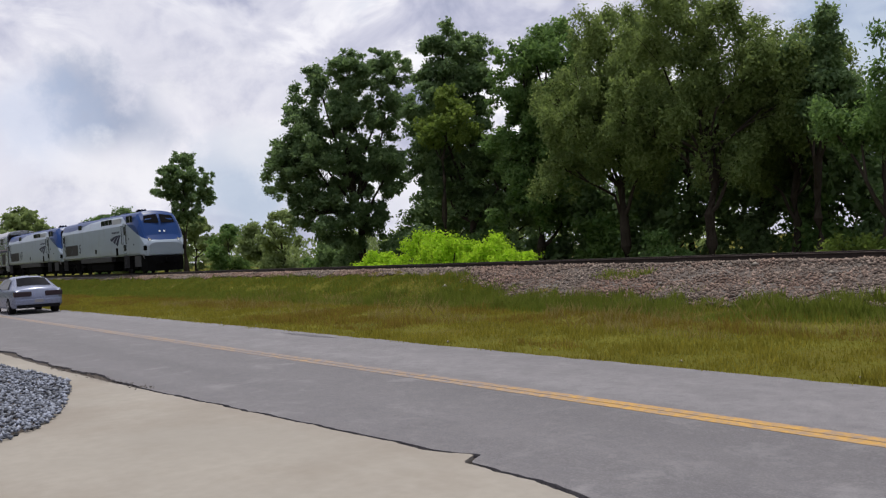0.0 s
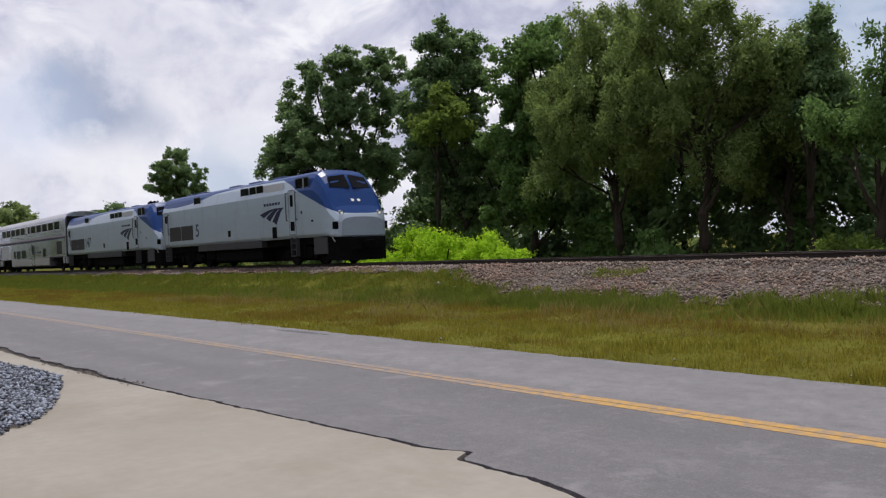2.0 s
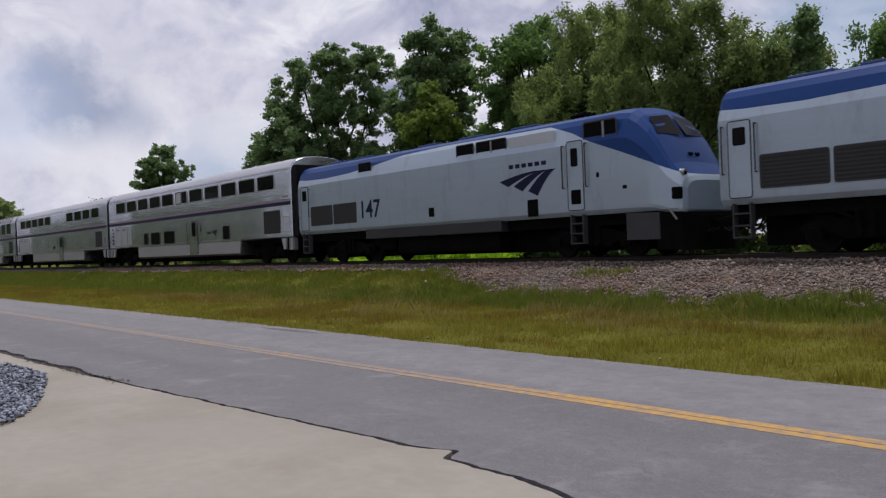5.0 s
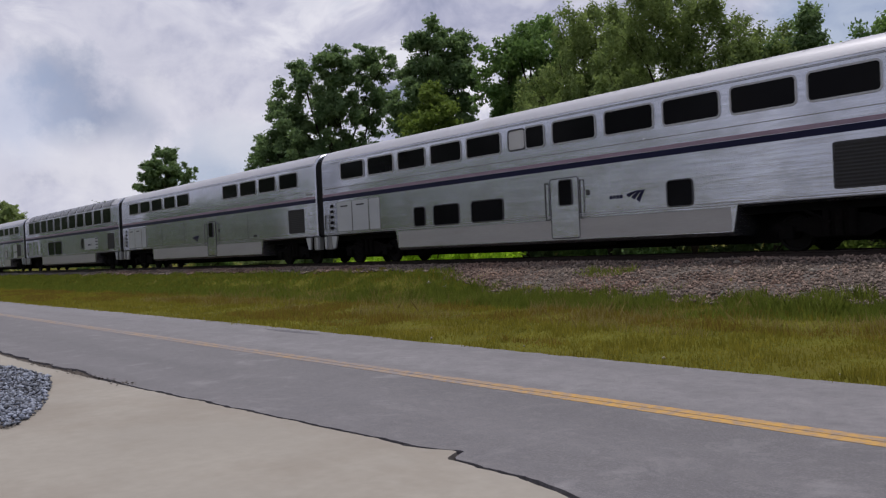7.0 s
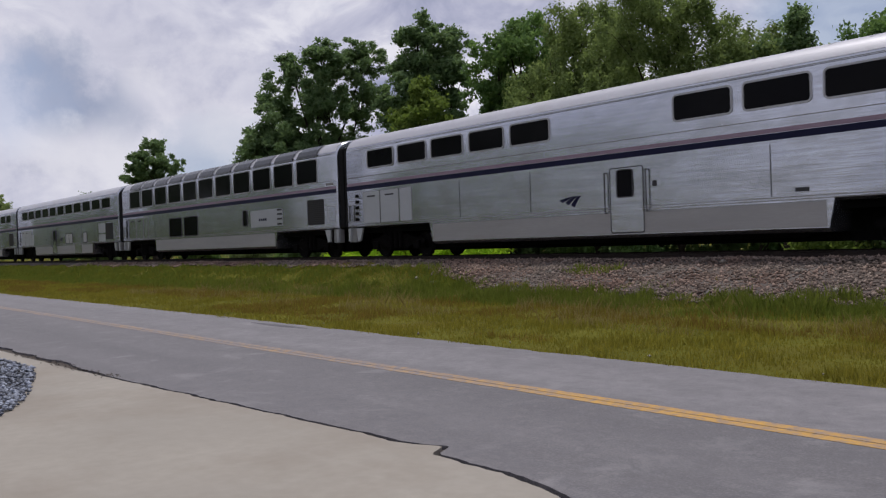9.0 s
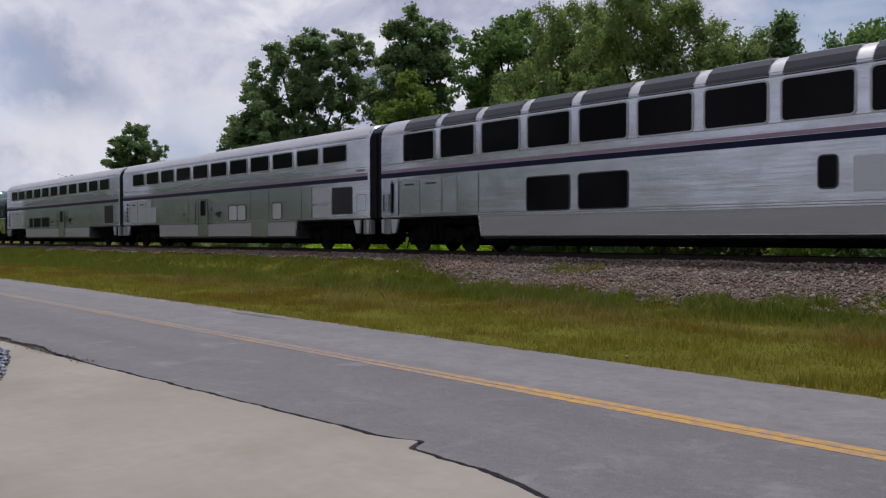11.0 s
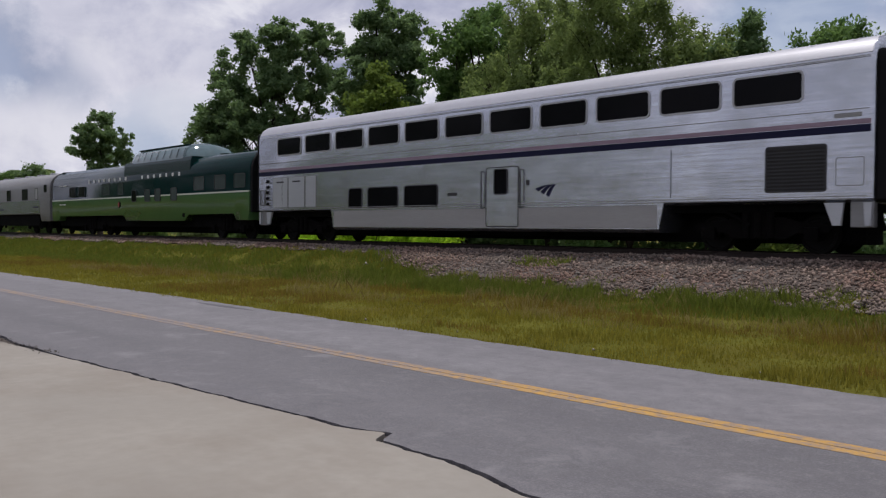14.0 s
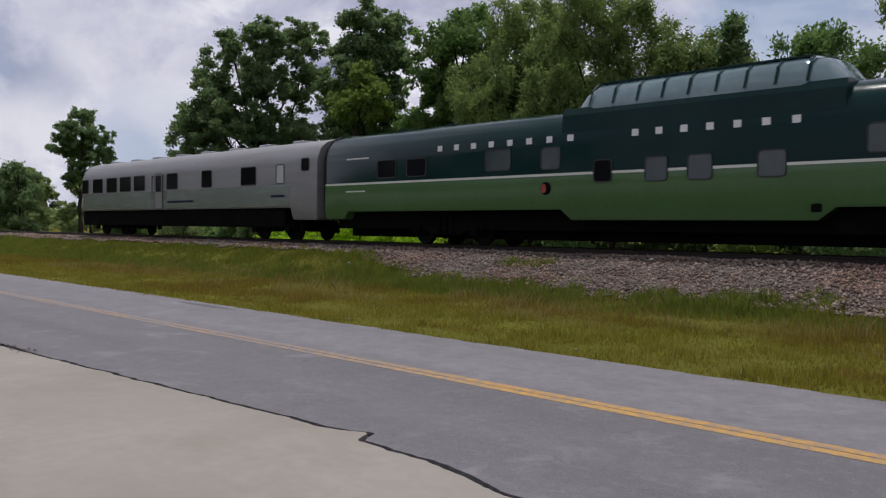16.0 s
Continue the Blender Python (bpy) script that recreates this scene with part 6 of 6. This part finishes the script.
def build_tail_car():
    """The silver single-level private car at the end of the train."""
    base = new("tail_car")
    tagged(base, "silver grey private railcar at the end of the train", "train car")
    c, h = -138.75, 11.55
    prof = [(1.52, 2.2), (1.52, 3.05), (1.48, 3.28), (1.34, 3.6), (1.05, 3.84), (0.6, 3.98), (0, 4.02)]

    def ring(x, lo, k=1.0, drop=0.0):
        return [(x, y * k, z - drop * (z > 3.1)) for y, z in two_sides([(1.47, lo), (1.52, lo + 0.08)] + prof)]

    smooth(part("body", loft([ring(-h - 0.25, 1.3, 0.72, 0.12), ring(-h, 1.3, 0.90, 0.05), ring(-h + 0.5, 1.3), ring(-128.95 - c, 1.3), ring(-128.75 - c, 0.82), ring(h - 0.08, 0.82), ring(h, 0.9, 0.97)]), SILVER_DULL, base, "silver grey smooth body"), 40)
    part("letterboard", box(-h + 0.5, -129.0 - c, -1.527, 1.527, 1.36, 2.22), SILVER, base, "bright stainless lower side panels")
    bm = bmesh.new()
    for z in (1.5, 1.68, 1.86, 2.04):
        add_box(bm, -h + 0.5, -129.0 - c, -1.536, -1.52, z, z + 0.05)
    part("body_ribs", bm, SILVER, base)
    part("underframe", box(-h + 0.1, 9.2, -1.36, 1.36, 0.5, 1.3, 0.06), UNDER, base, "black underframe with a centre box standing in for shade skirt")
    for a, b in ((-129.93, -129.4), (-132.64, -131.5), (-136.05, -135.2), (-139.5, -138.45), (-143.15, -141.95), (-144.85, -143.6), (-146.55, -145.3), (-148.4, -147.15), (-149.85, -149.1)):
        window_unit(base, a - c, b - c, 2.30, 3.02, y=-1.52, r=0.05, width=0.035, pane=CURTAIN if a == -129.93 else None)
    window_unit(base, -128.15 - c, -127.68 - c, 2.75, 3.2, y=-1.52, r=0.05, width=0.03)
    d = door_unit(base, -140.75 - c, -139.95 - c, 1.36, 3.05, (-140.6 - c, -140.1 - c, 2.2, 2.95), y=-1.54, mat=SILVER_DULL, label="grey side door with dark window")
    lettering_bars(base, -139.4 - c, -136.8 - c, 1.62, 1.72, -1.54, NAVY, 16, "dark painted letter, a plain bar", 0.25)
    lettering_bars(base, -130.3 - c, -129.3 - c, 1.72, 1.82, -1.54, NAVY, 6, "small dark painted letter, a plain bar", 0.25)
    for i in range(8):
        x = -h + 2.0 + i * 2.6
        part("roof_vent", box(x - 0.35, x + 0.35, -0.4, 0.4, 3.95, 4.12, 0.04), ROOF_SKYLIT, base, "pale roof ventilator")
    part("diaphragm", box(h - 0.02, h + 0.35, -0.75, 0.75, 1.1, 3.7, 0.06), RUBBER, base, "black rubber gangway diaphragm")
    bm = bmesh.new()
    for y in (-1.2, -0.6, 0.6, 1.2):
        add_tube(bm, (-h - 0.3, y, 1.3), (-h - 0.3, y, 2.2), 0.025, 0.025, 6)
    add_tube(bm, (-h - 0.3, -1.25, 2.2), (-h - 0.3, 1.25, 2.2), 0.025, 0.025, 6)
    part("end_railing", bm, GASKET, base)
    coupler(base, -h - 0.1, -1)
    coupler(base, h, 1)
    wheels = []
    for cc in (-8.4, 8.0):
        truck_frame(base, cc, 2.5)
        wheels += [wheelset(base, cc - 1.25), wheelset(base, cc + 1.25)]
    WHEELS[base] = wheels
    return base


# ---- the car on the road ----
def build_car():
    """A silver-blue saloon; it points along +x in its own space."""
    base = new("car")
    tagged(base, "silver-blue saloon car driving away on the road", "car")

    def ring(x, w, lo, belt, top, tw):
        half = [(w - 0.08, lo), (w, lo + 0.12), (w, belt - 0.12), (w - 0.04, belt), (tw, top - 0.06), (tw - 0.12, top), (0, top + 0.03)]
        return [(x, y, z) for y, z in two_sides(half)]

    body = [ring(-2.35, 0.78, 0.42, 0.86, 0.90, 0.70), ring(-2.25, 0.88, 0.24, 0.95, 1.00, 0.74), ring(-1.75, 0.90, 0.22, 0.97, 1.05, 0.76), ring(-1.05, 0.90, 0.20, 0.95, 1.40, 0.62), ring(-0.2, 0.90, 0.20, 0.94, 1.46, 0.62), ring(0.55, 0.90, 0.20, 0.93, 1.36, 0.64), ring(1.25, 0.89, 0.22, 0.90, 0.98, 0.74), ring(2.1, 0.86, 0.24, 0.78, 0.82, 0.70), ring(2.38, 0.74, 0.36, 0.64, 0.68, 0.60)]
    smooth(part("body", loft(body), CAR_PAINT, base), 45)
    bm = bmesh.new()
    cols = [(y, 0.012 + 0.05 * (1 - (y / 0.62) ** 2)) for y in (-0.58, -0.3, 0.0, 0.3, 0.58)]
    lower = [bm.verts.new((-1.70, y * 1.08, 1.065 + lift)) for y, lift in cols]
    upper = [bm.verts.new((-1.12, y * 0.9, 1.365 + lift)) for y, lift in cols]
    for k in range(4):
        bm.faces.new((lower[k], lower[k + 1], upper[k + 1], upper[k]))
    part("rear_window", bm, GLASS, base, "dark raked rear window")
    for s in (-1, 1):
        bm = bmesh.new()
        bm.faces.new([bm.verts.new((x, s * y, z)) for x, y, z in ((-1.25, 0.872, 0.98), (1.0, 0.872, 0.96), (0.50, 0.665, 1.33), (-0.2, 0.655, 1.40), (-0.98, 0.665, 1.35))])
        part("side_window", bm, GLASS, base, "dark side glass")
        part("tail_light", box(-2.38, -2.22, min(s * 0.24, s * 0.89), max(s * 0.24, s * 0.89), 0.68, 0.88, 0.03), TAIL_LIGHT, base, "dark red tail light")
        part("mirror", box(0.62, 0.78, min(s * 0.90, s * 1.06), max(s * 0.90, s * 1.06), 0.95, 1.08, 0.03), CAR_PAINT, base)
    part("bumper", box(-2.44, -2.2, -0.84, 0.84, 0.36, 0.60, 0.06), CAR_PAINT, base)
    part("valance", box(-2.40, -2.1, -0.78, 0.78, 0.24, 0.38, 0.03), RUBBER, base)
    part("plate", box(-2.46, -2.38, -0.16, 0.16, 0.44, 0.56), SILVER_DULL, base, "plain grey rear plate")
    bm = bmesh.new()
    add_tube(bm, (-2.5, 0.45, 0.26), (-2.2, 0.45, 0.28), 0.035, 0.035, 8)
    part("exhaust", bm, GASKET, base)
    wheels = []
    for x in (-1.40, 1.40):
        for s in (-1, 1):
            bm = bmesh.new()
            add_tube(bm, (0, -0.11, 0), (0, 0.11, 0), 0.32, 0.32, 24)
            w = part("wheel", bm, RUBBER, base, "black tyre on a grey rim")
            bm = bmesh.new()
            for k in range(5):
                a = k * math.tau / 5
                add_tube(bm, (0, s * 0.112, 0), (0.19 * math.cos(a), s * 0.112, 0.19 * math.sin(a)), 0.045, 0.03, 6)
            part("rim", bm, SILVER_DULL, w)
            w.location = (x, s * 0.80, 0.32)
            wheels.append(w)
    WHEELS[base] = wheels
    return base


COACHES = build_coaches()
LOCO_ONE = locomotive("5", -5.15, True)
LOCO_TWO = locomotive("147", -5.35, False)
DOME_CAR = build_dome_car()
TAIL_CAR = build_tail_car()
CAR = build_car()
TRAIN = [(LOCO_ONE, L1), (LOCO_TWO, L2), *COACHES, (DOME_CAR, D0), (TAIL_CAR, T0)]


def train_at(t):
    """How far the train has come: it gathers speed a little as it passes."""
    k = t / 16.0
    return -127.51 + 12.470 * t + 32.723 * k * k - 4.672 * k * k * k + 0.9 * max(0.0, t - 15.5)


def car_at(t):
    return -38.6 - 19.6 * t


def spin(wheel, x, y, z, radius, dist):
    rows = []
    for i in range(int(SECONDS * FPS) + 1):
        t = i / FPS
        rows.append((t, pose(x, y, z) @ Matrix.Rotation(dist(t) / radius, 4, "Y")))
    walk(wheel, rows)


def motions():
    steps = [i * 0.5 for i in range(33)]
    for thing, offset in TRAIN:
        walk(thing, [(t, pose(train_at(t) + offset, TRACK_Y, RAIL_TOP)) for t in steps])
        for w in WHEELS[thing]:
            r = w.location.z
            spin(w, w.location.x, 0, r, r, train_at)
    walk(CAR, [(t, pose(car_at(t), 8.05, 0.0, 0, 0, 180)) for t in steps])
    for w in WHEELS[CAR]:
        spin(w, w.location.x, w.location.y, 0.32, 0.32 * 1.7, lambda t: -car_at(t))


motions()
